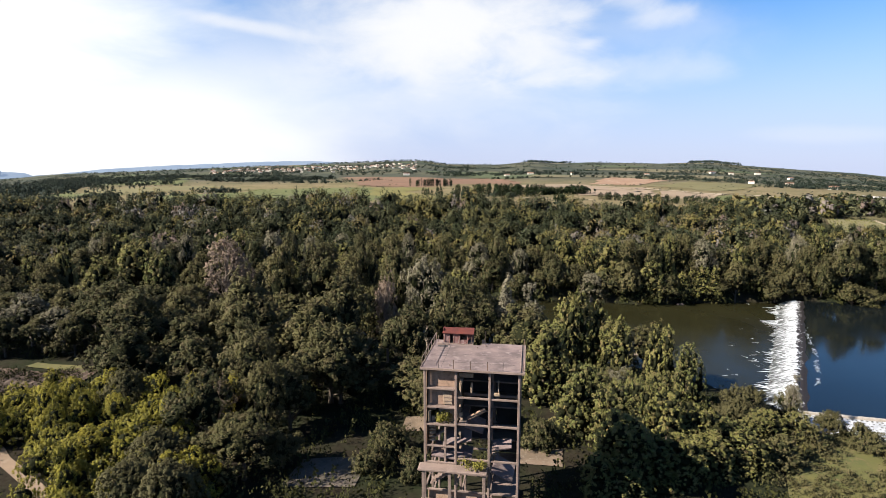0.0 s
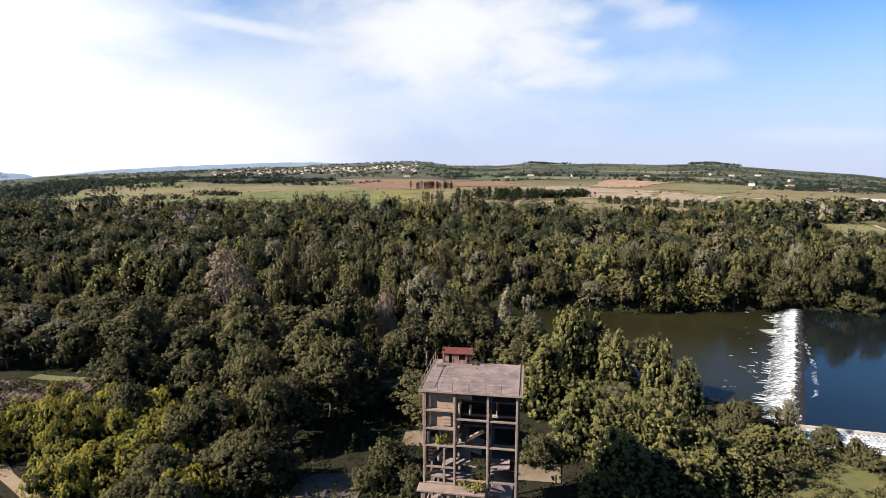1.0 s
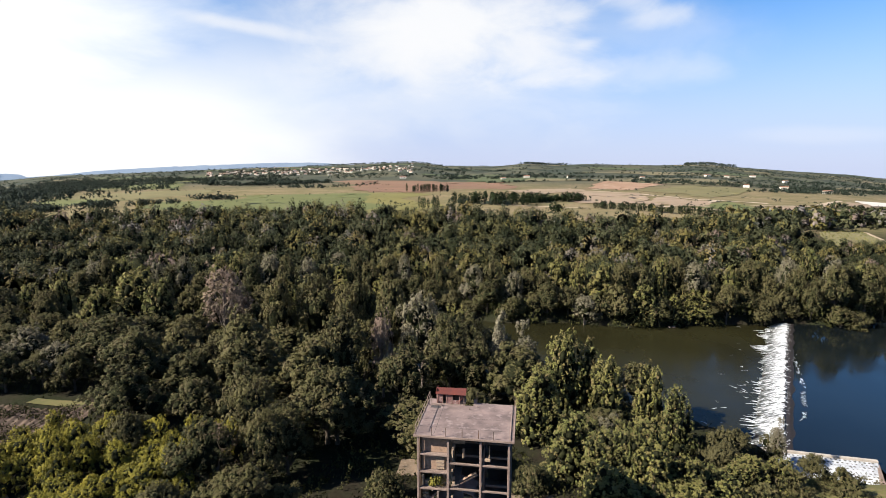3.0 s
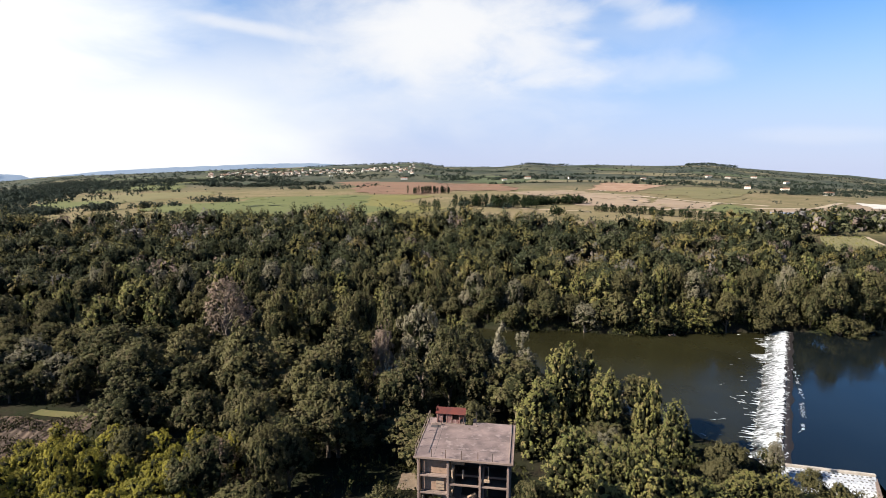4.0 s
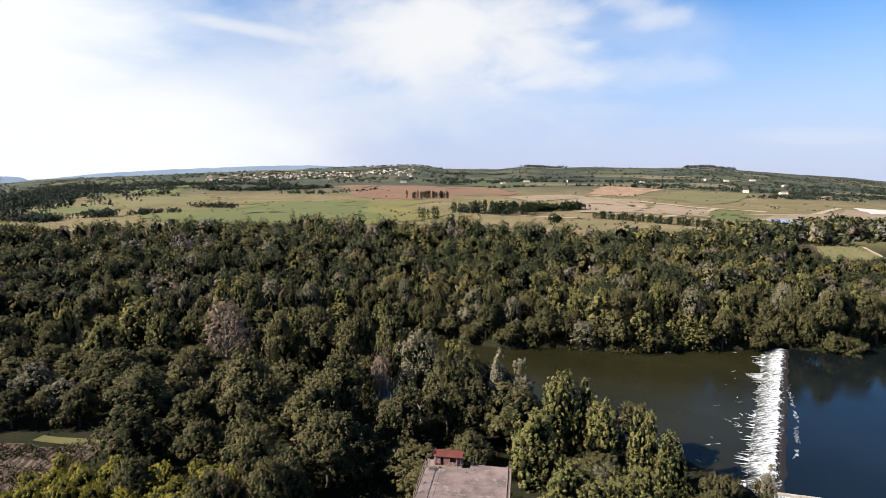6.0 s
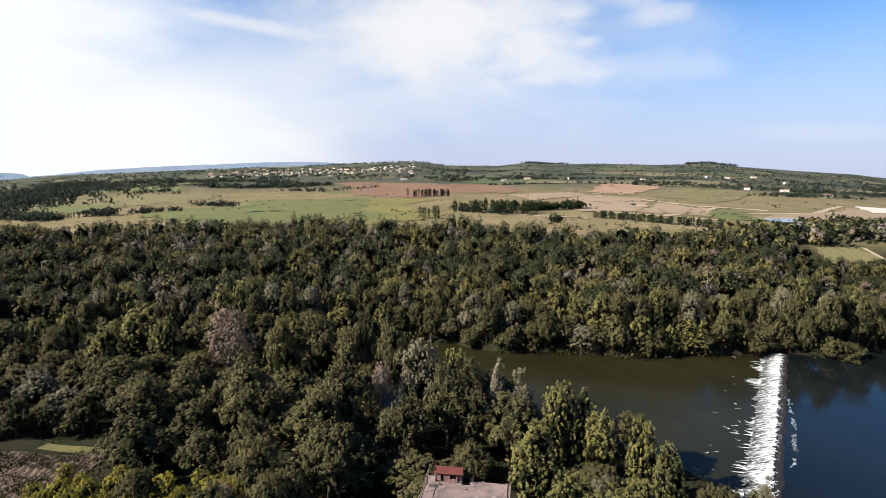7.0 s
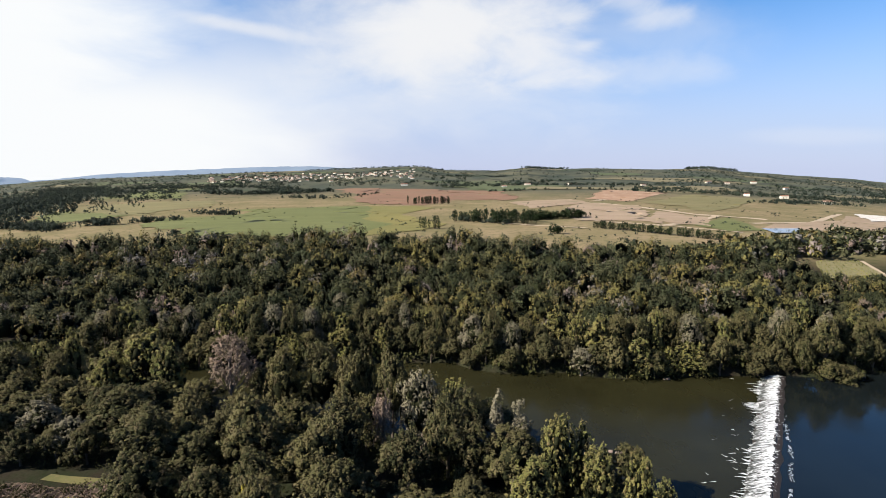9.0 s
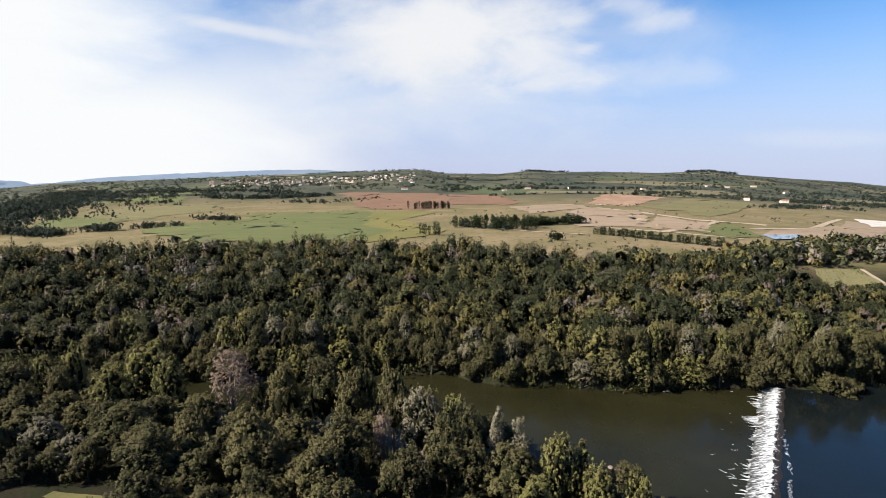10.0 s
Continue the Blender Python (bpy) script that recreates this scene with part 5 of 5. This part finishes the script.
draped("field", OLIVE_CROP, ((405, 1060), (420, 835), (690, 1190), (610, 1340)), "olive grassland")
draped("field", PINK_SOIL, ((345, 570), (420, 508), (730, 850), (385, 640)), "bare sandy quarry floor", category="quarry")
WHITE_SAND = mottled("washed_white_sand", (0.46, 0.43, 0.39), (0.38, 0.35, 0.31), 0.05, (0.30, 0.26, 0.22), 0.6)
draped("field", PINK_SOIL, ((400, 560), (520, 520), (800, 800), (640, 860)), "bare pinkish quarry floor", category="quarry")
draped("field", WHITE_SAND, ((600, 760), (720, 800), (720, 880), (680, 900)), "white heap of washed sand", 0.9, category="quarry")
POND = water_material("pond_water", (0.10, 0.12, 0.13), 0.05, 0.4)
draped("pond", POND, ((326, 535), (368, 548), (400, 605), (350, 590)), "grey-blue quarry pond", 0.8, 3, 3, "pond")
draped("pond", field_material("muddy_pond", (0.194, 0.124, 0.110), (0.174, 0.115, 0.104)), ((340, 500), (396, 502), (470, 596), (385, 552)), "shallow muddy pink pond", 0.8, 3, 3, "pond")
strip("track", TRACK, ((280, 1000), (316, 900), (351, 766), (422, 708)), 15, "pale sandy farm track")
strip("track", TRACK, ((236, 590), (300, 650), (370, 735)), 9, "pale sandy farm track")
strip("track", TRACK, ((180, 640), (240, 600), (300, 540)), 7, "pale sandy farm track")
strip("track", TRACK, ((40, 640), (90, 590), (150, 560)), 6, "pale sandy farm track")
strip("track", TRACK, ((300, 1080), (360, 1160), (450, 1330)), 16, "pale spoil track")
strip("track", TRACK, ((370, 650), (470, 690), (640, 880)), 9, "pale quarry track")
strip("track", TRACK, ((106, 352), (118, 357), (134, 356)), 7, "pale track in a glade")
draped("glade", GREEN_CROP, ((172, 320), (208, 334), (212, 348), (174, 334)), "sunlit green glade in the wood", 0.3, category="glade")


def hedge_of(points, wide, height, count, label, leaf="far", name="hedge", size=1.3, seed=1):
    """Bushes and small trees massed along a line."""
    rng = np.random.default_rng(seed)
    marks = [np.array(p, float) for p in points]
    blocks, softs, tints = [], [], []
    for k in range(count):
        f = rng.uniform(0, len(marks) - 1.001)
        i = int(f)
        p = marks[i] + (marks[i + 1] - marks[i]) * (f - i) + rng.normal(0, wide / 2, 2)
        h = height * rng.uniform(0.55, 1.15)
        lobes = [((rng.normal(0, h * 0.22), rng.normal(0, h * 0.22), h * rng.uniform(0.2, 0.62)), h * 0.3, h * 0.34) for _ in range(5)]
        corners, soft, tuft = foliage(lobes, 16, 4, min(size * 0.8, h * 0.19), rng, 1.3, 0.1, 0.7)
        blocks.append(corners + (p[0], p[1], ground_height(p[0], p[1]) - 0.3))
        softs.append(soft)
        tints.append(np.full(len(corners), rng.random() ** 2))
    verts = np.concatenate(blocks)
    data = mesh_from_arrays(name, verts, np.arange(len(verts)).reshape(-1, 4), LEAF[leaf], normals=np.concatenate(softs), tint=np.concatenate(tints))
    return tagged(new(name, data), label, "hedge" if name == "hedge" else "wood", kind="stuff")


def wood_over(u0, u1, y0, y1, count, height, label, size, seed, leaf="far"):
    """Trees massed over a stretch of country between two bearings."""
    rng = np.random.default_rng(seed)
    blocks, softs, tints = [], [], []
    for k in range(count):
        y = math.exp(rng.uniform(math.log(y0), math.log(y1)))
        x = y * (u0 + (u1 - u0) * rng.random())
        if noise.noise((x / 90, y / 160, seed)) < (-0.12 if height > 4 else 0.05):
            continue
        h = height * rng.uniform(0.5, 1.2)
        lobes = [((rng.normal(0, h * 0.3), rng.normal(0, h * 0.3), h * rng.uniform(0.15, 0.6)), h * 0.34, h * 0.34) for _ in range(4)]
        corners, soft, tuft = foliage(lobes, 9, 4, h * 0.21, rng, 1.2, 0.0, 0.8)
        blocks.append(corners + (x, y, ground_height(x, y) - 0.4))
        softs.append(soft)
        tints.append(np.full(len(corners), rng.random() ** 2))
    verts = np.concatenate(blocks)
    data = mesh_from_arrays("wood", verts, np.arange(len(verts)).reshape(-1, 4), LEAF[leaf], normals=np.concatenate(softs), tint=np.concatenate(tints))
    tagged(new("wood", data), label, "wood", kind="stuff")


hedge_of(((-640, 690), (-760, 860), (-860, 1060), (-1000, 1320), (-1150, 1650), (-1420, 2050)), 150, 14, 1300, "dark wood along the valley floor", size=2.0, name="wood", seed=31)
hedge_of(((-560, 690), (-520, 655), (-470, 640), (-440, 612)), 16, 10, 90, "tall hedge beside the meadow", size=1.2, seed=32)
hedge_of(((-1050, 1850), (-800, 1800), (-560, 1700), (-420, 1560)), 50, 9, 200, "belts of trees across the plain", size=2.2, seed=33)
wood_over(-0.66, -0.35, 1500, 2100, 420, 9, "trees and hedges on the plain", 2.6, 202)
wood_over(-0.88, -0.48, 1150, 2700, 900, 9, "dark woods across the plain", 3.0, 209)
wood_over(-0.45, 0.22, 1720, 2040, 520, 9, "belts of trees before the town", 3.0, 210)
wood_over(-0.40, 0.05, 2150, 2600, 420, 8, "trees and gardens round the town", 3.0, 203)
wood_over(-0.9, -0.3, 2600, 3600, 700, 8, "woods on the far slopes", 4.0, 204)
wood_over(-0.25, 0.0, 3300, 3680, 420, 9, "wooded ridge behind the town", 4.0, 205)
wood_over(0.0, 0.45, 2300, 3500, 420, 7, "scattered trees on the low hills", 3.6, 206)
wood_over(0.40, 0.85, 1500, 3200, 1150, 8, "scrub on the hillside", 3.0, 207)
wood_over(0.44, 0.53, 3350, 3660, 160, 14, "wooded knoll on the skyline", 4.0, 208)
hedge_of(((-422, 640), (-381, 640)), 7, 10, 40, "dark hedge between fields", seed=1)
hedge_of(((-375, 655), (-319, 676)), 9, 8, 26, "scattered hedge between fields", seed=2)
hedge_of(((-344, 764), (-280, 740)), 10, 8, 34, "dark hedge between fields", seed=3)
hedge_of(((-500, 640), (-425, 600)), 14, 8, 40, "hedge and bushes beside the meadow", seed=4)
hedge_of(((-250, 500), (-248, 506)), 3, 8, 5, "lone bush", seed=5)
hedge_of(((-596, 1364), (-430, 1370), (-295, 1404)), 45, 10, 150, "belt of trees before the town", size=2.2, seed=6)
hedge_of(((-330, 1180), (-250, 1120), (-180, 1230)), 40, 6, 60, "scrub and bushes on rough pasture", size=1.8, seed=7)
hedge_of(((0, 1720), (300, 1700), (700, 1760)), 40, 9, 150, "line of trees across the plain", size=2.6, seed=11)
hedge_of(((560, 1560), (760, 1450), (1000, 1380), (1250, 1500)), 70, 9, 260, "scrub along the foot of the hills", size=2.4, name="wood", seed=12)
hedge_of(((520, 3500), (640, 3560), (760, 3520)), 50, 13, 90, "wooded knoll on the skyline", size=4.0, name="wood", seed=15)
hedge_of(((105, 512), (112, 514)), 2, 9, 8, "dark lone evergreen bush", leaf="cypress", seed=17)
hedge_of(((300, 430), (330, 470), (380, 490), (470, 500)), 14, 12, 130, "trees beside the quarry", leaf="forest", size=2.2, name="wood", seed=18)
hedge_of(((200, 380), (250, 400), (330, 410), (430, 420)), 18, 13, 200, "trees beyond the vineyard", leaf="forest", size=2.2, name="wood", seed=19)
hedge_of(((110, 380), (170, 390), (230, 400)), 16, 7, 90, "brownish scrub at the edge of the wood", leaf="forest", size=2.2, seed=20)
hedge_of(((620, 1060), (740, 1120), (900, 1180)), 30, 7, 90, "hedge below the hillside", size=2, seed=21)


def cypress_model():
    rng = np.random.default_rng(77)
    lobes = [((rng.normal(0, 0.12), rng.normal(0, 0.12), z), 1.15 * math.sin(math.pi * (0.12 + 0.86 * (1 - z / 12.5))) ** 0.6 + 0.1, 1.2) for z in np.linspace(1, 11.6, 11)]
    corners, soft, tuft = foliage(lobes, 80, 5, 0.42, rng, 1.3, 1.0, 0.3)
    crown = mesh_from_arrays("crown", corners, np.arange(len(corners)).reshape(-1, 4), LEAF["cypress"], normals=soft, tint=np.zeros(len(corners)))
    v, q = tube([(0, 0, -0.4), (0, 0, 4), (0, 0, 9)], [0.2, 0.15, 0.05], 6)
    return crown, mesh_from_arrays("trunk", v, q, BARK, True)


CYPRESS = cypress_model()


def cypress(x, y, height, side=1.0):
    base = group_base("cypress", Matrix.LocRotScale((x, y, ground_height(x, y) - 0.1), Euler((0, 0, x * 3.7)), Vector((side, side, height / 12.5))),
                      "slender dark green cypress in the fields", "cypress tree", "cypresses in the fields")
    for n, data in (("trunk", CYPRESS[1]), ("crown", CYPRESS[0])):
        new(n, data).parent = base


def cypress_row(a, b, count, low, high, spread, seed, wide=1.1):
    rng = random.Random(seed)
    for k in range(count):
        f = (k + rng.uniform(-0.35, 0.35)) / max(1, count - 1)
        cypress(a[0] + (b[0] - a[0]) * f + rng.gauss(0, spread), a[1] + (b[1] - a[1]) * f + rng.gauss(0, spread), rng.uniform(low, high), wide * rng.uniform(0.8, 1.3))


wood_over(-0.12, 0.72, 440, 1250, 620, 2.8, "low bushes scattered over the fields", 1.0, 211)
wood_over(-0.62, -0.1, 520, 1400, 260, 2.8, "low bushes along the field edges", 1.0, 212)
cypress_row((-50, 948), (11, 975), 26, 10, 14, 2, 1, 1.4)
cypress_row((-62, 960), (-61, 958), 1, 14, 15, 1, 2)
cypress_row((-20, 556), (-5, 550), 8, 8, 14, 2.5, 3)
cypress_row((20, 645), (95, 605), 44, 8, 14, 11, 4, 1.7)
cypress_row((60, 660), (180, 690), 34, 8, 12, 7, 5, 1.8)
cypress_row((160, 566), (205, 520), 34, 5, 8.5, 1.8, 6, 1.25)
cypress_row((205, 520), (250, 462), 36, 4, 8.5, 1.8, 7, 1.3)
cypress_row((262, 440), (300, 425), 8, 8, 12, 3, 8)
hedge_of(((95, 650), (180, 690)), 10, 9, 70, "clump of dark trees among the cypresses", leaf="cypress", size=1.5, seed=33)
hedge_of(((20, 645), (80, 610)), 14, 6, 40, "dark shrubs among the cypresses", size=1.4, seed=34)


def patch_far_country():
    """Small fields and hedgerows over the plain and the low hills."""
    rng = random.Random(17)
    pale = field_material("pale_fallow", (0.125, 0.105, 0.062), (0.10, 0.088, 0.05))
    green = field_material("far_vineyard", (0.062, 0.072, 0.036), (0.05, 0.06, 0.03))
    dark = field_material("far_scrub", (0.034, 0.042, 0.026), (0.028, 0.036, 0.022))
    lines = []
    for k in range(74):
        y = rng.uniform(1450, 3300)
        x = rng.uniform(-0.8, 0.82) * y
        if -0.36 < x / y < 0.02 and y < 2500:
            continue
        w, d = rng.uniform(60, 170), rng.uniform(70, 220)
        t = rng.uniform(-0.25, 0.25)
        ring = [(x + a * w + b * d * t, y + b * d - a * w * t) for a, b in ((-1, -0.5), (1, -0.5), (1, 0.5), (-1, 0.5))]
        draped("field", rng.choice((pale, pale, green, green, dark)), ring, "small distant field on the plain", 0.7, 3, 4)
        lines.append((ring[0], ring[1]))
    for k, (a, b) in enumerate(lines[::2]):
        hedge_of((a, b), 6, 7, 22, "hedgerow beside a distant field", size=2.6, seed=100 + k)


patch_far_country()


# houses
def house(x, y, w, d, h, turn, label, group="houses of the town"):
    m = pose(x, y, ground_height(x, y) - 0.3, 0, 0, turn)
    base = group_base("house", m, label, "house", group)
    part("wall", boxed(0, 0, 0, w, d, h), WHITEWASH, base)
    bm = bmesh.new()
    ridge = h + 0.22 * d
    e = 0.35
    v = [bm.verts.new(p) for p in ((-e, -e, h), (w + e, -e, h), (w + e, d + e, h), (-e, d + e, h), (-e, d / 2, ridge), (w + e, d / 2, ridge))]
    for f in ((0, 1, 5, 4), (2, 3, 4, 5), (0, 4, 3), (1, 2, 5), (0, 3, 2, 1)):
        bm.faces.new([v[i] for i in f])
    part("roof", bm, TILE, base, "faded clay tile roof")
    for k in range(2):
        cx = w * (0.3 + 0.4 * k)
        part("window", boxed(cx - 0.5, -0.03, h * 0.45, cx + 0.5, 0.05, h * 0.45 + 1.3), GLASS_DARK, base)


def build_houses():
    rng = random.Random(9)
    for k in range(190):
        y = 2380 + rng.gauss(0, 190)
        x = rng.uniform(-0.43, -0.05) * y
        house(x, y, rng.uniform(6, 13), rng.uniform(6, 9), rng.uniform(3, 6.5), rng.uniform(-40, 40), "small white town house with a clay tile roof")
    for x, y, w in ((802, 1150, 20), (836, 1355, 18), (855, 1380, 14), (770, 1400, 12), (918, 1915, 22), (1000, 1950, 16), (610, 1690, 14), (250, 1680, 18),
                    (1194, 2132, 20), (175, 1620, 14), (400, 1750, 12), (-130, 1700, 20), (1120, 1800, 18)):
        house(x, y, w, 9, 6, rng.uniform(-25, 25), "lone white farmhouse on the hillside", "farmhouses")
    house(262, 405, 6, 5, 4.5, 12, "white farmhouse among trees by the quarry", "farmhouses")
    house(248, 412, 5, 4, 3.5, 8, "white farmhouse among trees by the quarry", "farmhouses")


build_houses()


# vineyard, ploughed plot, track and clearing
def build_vineyard():
    draped("vineyard_ground", vineyard_soil(), ((228, 318), (272, 330), (290, 374), (256, 368)), "dry soil between vine rows", 0.3, category="vineyard")
    rng = np.random.default_rng(6)
    a, b, c, d = (np.array(p, float) for p in ((228, 318), (272, 330), (290, 374), (256, 368)))
    rows = 12
    for k in range(rows):
        f = (k + 0.5) / rows
        p, q = a + (b - a) * f, d + (c - d) * f
        count = 150
        spots = p + (q - p) * np.sort(rng.random(count))[:, None]
        lobes = [((s[0], s[1], ground_height(s[0], s[1]) + 0.75), 0.4, 0.6) for s in spots[::5]]
        corners = leaves_on(lobes, 260, 0.34, rng)
        data = mesh_from_arrays("vine_row", corners, np.arange(len(corners)).reshape(-1, 4), LEAF["poplar"], tint=np.zeros(len(corners)))
        tagged(new("vine_row", data), "row of green grape vines on dry soil", "vines", "vine rows", "stuff")
    strip("track", TRACK, ((294, 376), (284, 350), (274, 324)), 3.0, "pale track beside the vineyard", 0.35)


build_vineyard()


def build_plot():
    """Kitchen garden in the wood: ridges of earth with rows of dark plants."""
    soil = mottled("ploughed_earth", (0.082, 0.052, 0.035), (0.052, 0.034, 0.023), 0.3, (0.105, 0.072, 0.048), 2.0)
    ridges = 17

    def place(i, j):
        x = -99 + 24 * j + 1.5 * noise.noise((i * 3, j * 4, 0))
        y = 93 + 20 * i + 2.5 * noise.noise((j * 3, i * 2, 5))
        z = ground_height(x, y) + 0.22 + (0.10 + 0.08 * noise.noise((x, y, 2))) * math.sin(j * ridges * 2 * math.pi)
        return (x, y, z)
    sheet("vegetable_plot", soil, 30, ridges * 6, place, "small kitchen garden of bare ridged earth", "field")
    rng = np.random.default_rng(61)
    lobes = [((0, 0, 0.2), 0.28, 0.25)]
    blocks = []
    for k in range(ridges):
        for f in np.arange(0.02, 0.98, 0.036):
            if noise.noise((k / 3, f * 6, 4)) > -0.18:
                spot = place(f, (k + 0.25) / ridges)
                blocks.append(leaves_on(lobes, 12, 0.16, rng, 0.3) * rng.uniform(0.7, 1.7) + spot)
    verts = np.concatenate(blocks)
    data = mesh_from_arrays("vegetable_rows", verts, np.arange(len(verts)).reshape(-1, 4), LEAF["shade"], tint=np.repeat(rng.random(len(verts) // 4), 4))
    tagged(new("vegetable_rows", data), "rows of low dark green garden plants", "plants", kind="stuff")


build_plot()
strip("track", SAND, ((-75, 84), (-66, 76), (-56, 69), (-44, 60)), 1.8, "sandy track beside the bushes", 0.12)
CLEARED = mottled("trodden_earth", (0.090, 0.070, 0.054), (0.040, 0.034, 0.024), 0.35, (0.130, 0.105, 0.085), 2.0)
draped("clearing", CLEARED, ((-22, 70), (-12, 70), (-11, 78), (-21, 77)), "patch of bare trodden earth", 0.12, 6, 6, "clearing")
RUBBLE_EARTH = mottled("sunlit_rubble_earth", (0.150, 0.105, 0.072), (0.100, 0.072, 0.048), 0.4, (0.19, 0.15, 0.11), 2.4)
draped("clearing", RUBBLE_EARTH, ((-7.5, 86), (-2, 86), (-2, 91), (-7, 91)), "patch of tan rubble and bare earth", 0.12, 6, 6, "clearing")
draped("clearing", RUBBLE_EARTH, ((10, 76), (17, 75), (18, 80), (11, 81)), "patch of tan rubble and bare earth", 0.12, 6, 6, "clearing")
MEADOW = mottled("dry_meadow", (0.088, 0.076, 0.022), (0.058, 0.062, 0.015), 0.16, (0.125, 0.095, 0.038), 1.1)
draped("meadow", MEADOW, ((-93, 114), (-78, 111), (-76, 114), (-92, 116.5)), "strip of dry grass beside the kitchen garden", 0.2, 5, 6, "meadow")
draped("meadow", MEADOW, ((46, 66), (90, 66), (84, 83), (56, 85)), "dry yellow-green meadow above the ramp", 0.15, 8, 12, "meadow")


def build_undergrowth():
    """Low dark bushes on the floor of the near wood, shade put into their colour."""
    rng = np.random.default_rng(52)
    patterns = []
    for v in range(6):
        lobes = [((rng.normal(0, 0.9), rng.normal(0, 0.9), rng.uniform(0.3, 1.8)), rng.uniform(0.6, 1.1), rng.uniform(0.6, 1.2)) for _ in range(6)]
        patterns.append(leaves_on(lobes, 44, 0.26, rng, 0.3))
    blocks, tints = [], []
    for _ in range(3000):
        y = rng.uniform(58, 175)
        x = rng.uniform(-0.95 * y - 6, 0.9 * y)
        if y > lerp_table(x, NEAR_BANK) - 0.5 or not open_floor(x, y):
            continue
        pattern = patterns[int(rng.integers(6))]
        s = rng.uniform(0.5, 1.2)
        blocks.append(pattern * s + (x, y, ground_height(x, y) - 0.1))
        tints.append(np.full(len(pattern), rng.uniform(0, 0.25)))
    for _ in range(900):    # overhanging growth along the far bank
        x = rng.uniform(-190, 200)
        y = lerp_table(x, FAR_BANK) + rng.uniform(-0.8, 12)
        pattern = patterns[int(rng.integers(6))]
        blocks.append(pattern * rng.uniform(0.9, 2.2) + (x, y, max(ground_height(x, y), 0.0) - 0.1))
        tints.append(np.full(len(pattern), rng.uniform(0, 0.25)))
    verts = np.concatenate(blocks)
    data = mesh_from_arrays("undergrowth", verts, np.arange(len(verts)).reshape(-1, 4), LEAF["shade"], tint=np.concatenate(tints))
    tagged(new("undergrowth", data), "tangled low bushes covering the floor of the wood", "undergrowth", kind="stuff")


def open_floor(x, y):
    """False on the tower's site, the clearings, the plot, the track and the meadow."""
    if -4.5 < x < 11 and y < 73:
        return False
    if ((x + 16.5) / 5.2) ** 2 + ((y - 73.5) / 3.4) ** 2 < 0.7 + 0.8 * noise.noise((x / 2, y / 2, 6)) or 9 < x < 18 and 74 < y < 82:
        return False
    if x < -74 and 91 < y < 119 or x < -40 and abs((x + 44) * 0.77 + (y - 60)) < 3.5 and y < 86:
        return False
    return not (x > 46 and y < 90)


build_undergrowth()


def build_meadow_grass():
    """Coarse grass and low weeds on the meadow and round the ramp."""
    rng = np.random.default_rng(61)
    blocks = []
    for _ in range(1500):
        x, y = rng.uniform(44, 92), rng.uniform(64, 88)
        if y > lerp_table(x, NEAR_BANK) - 0.2 or noise.noise((x / 6, y / 6, 4)) < -0.15:
            continue
        s = rng.uniform(0.25, 0.7) * (1.8 if y > lerp_table(x, NEAR_BANK) - 3.5 else 1)
        lobes = [((rng.normal(0, 0.5) * s, rng.normal(0, 0.5) * s, 0.3 * s), 0.5 * s, 0.6 * s) for _ in range(3)]
        blocks.append(leaves_on(lobes, 26, 0.16, rng, 0.3) + (x, y, ground_height(x, y) + 0.15))
    verts = np.concatenate(blocks)
    data = mesh_from_arrays("meadow_grass", verts, np.arange(len(verts)).reshape(-1, 4), LEAF["willow"], tint=np.repeat(rng.random(len(verts) // 4), 4))
    tagged(new("meadow_grass", data), "tufts of coarse grass and weeds on the meadow", "grass", kind="stuff")


build_meadow_grass()


def boulder(x, y, z, size, seed, label, material):
    """A worn stone lying in the water's edge."""
    bm = bmesh.new()
    bmesh.ops.create_icosphere(bm, subdivisions=2, radius=size)
    for v in bm.verts:
        v.co *= 1 + 0.35 * noise.noise(v.co * (1.4 / size) + Vector((seed, 0, 0)))
        v.co.z *= 0.45
    ob = mesh_object("boulder", bm, material, None, label)
    ob.location = (x, y, z)
    tagged(ob, label, "boulder", "boulders at the water's edge")


for k, (x, y, size) in enumerate(((47.5, 133.5, 1.0), (49.0, 134.5, 0.7), (45.8, 134.6, 0.8), (50.2, 133.2, 0.5), (82, 186.0, 0.8), (80.5, 185.7, 0.6))):
    boulder(x, y, 0.1, size, k * 3.1, "worn grey stone at the water's edge", CONCRETE)
draped("sandbar", SAND, ((44, 189.2), (54, 187.0), (54, 188.6), (44, 191)), "narrow sandy spit under a willow", 0.4, 3, 8, "sandbar")
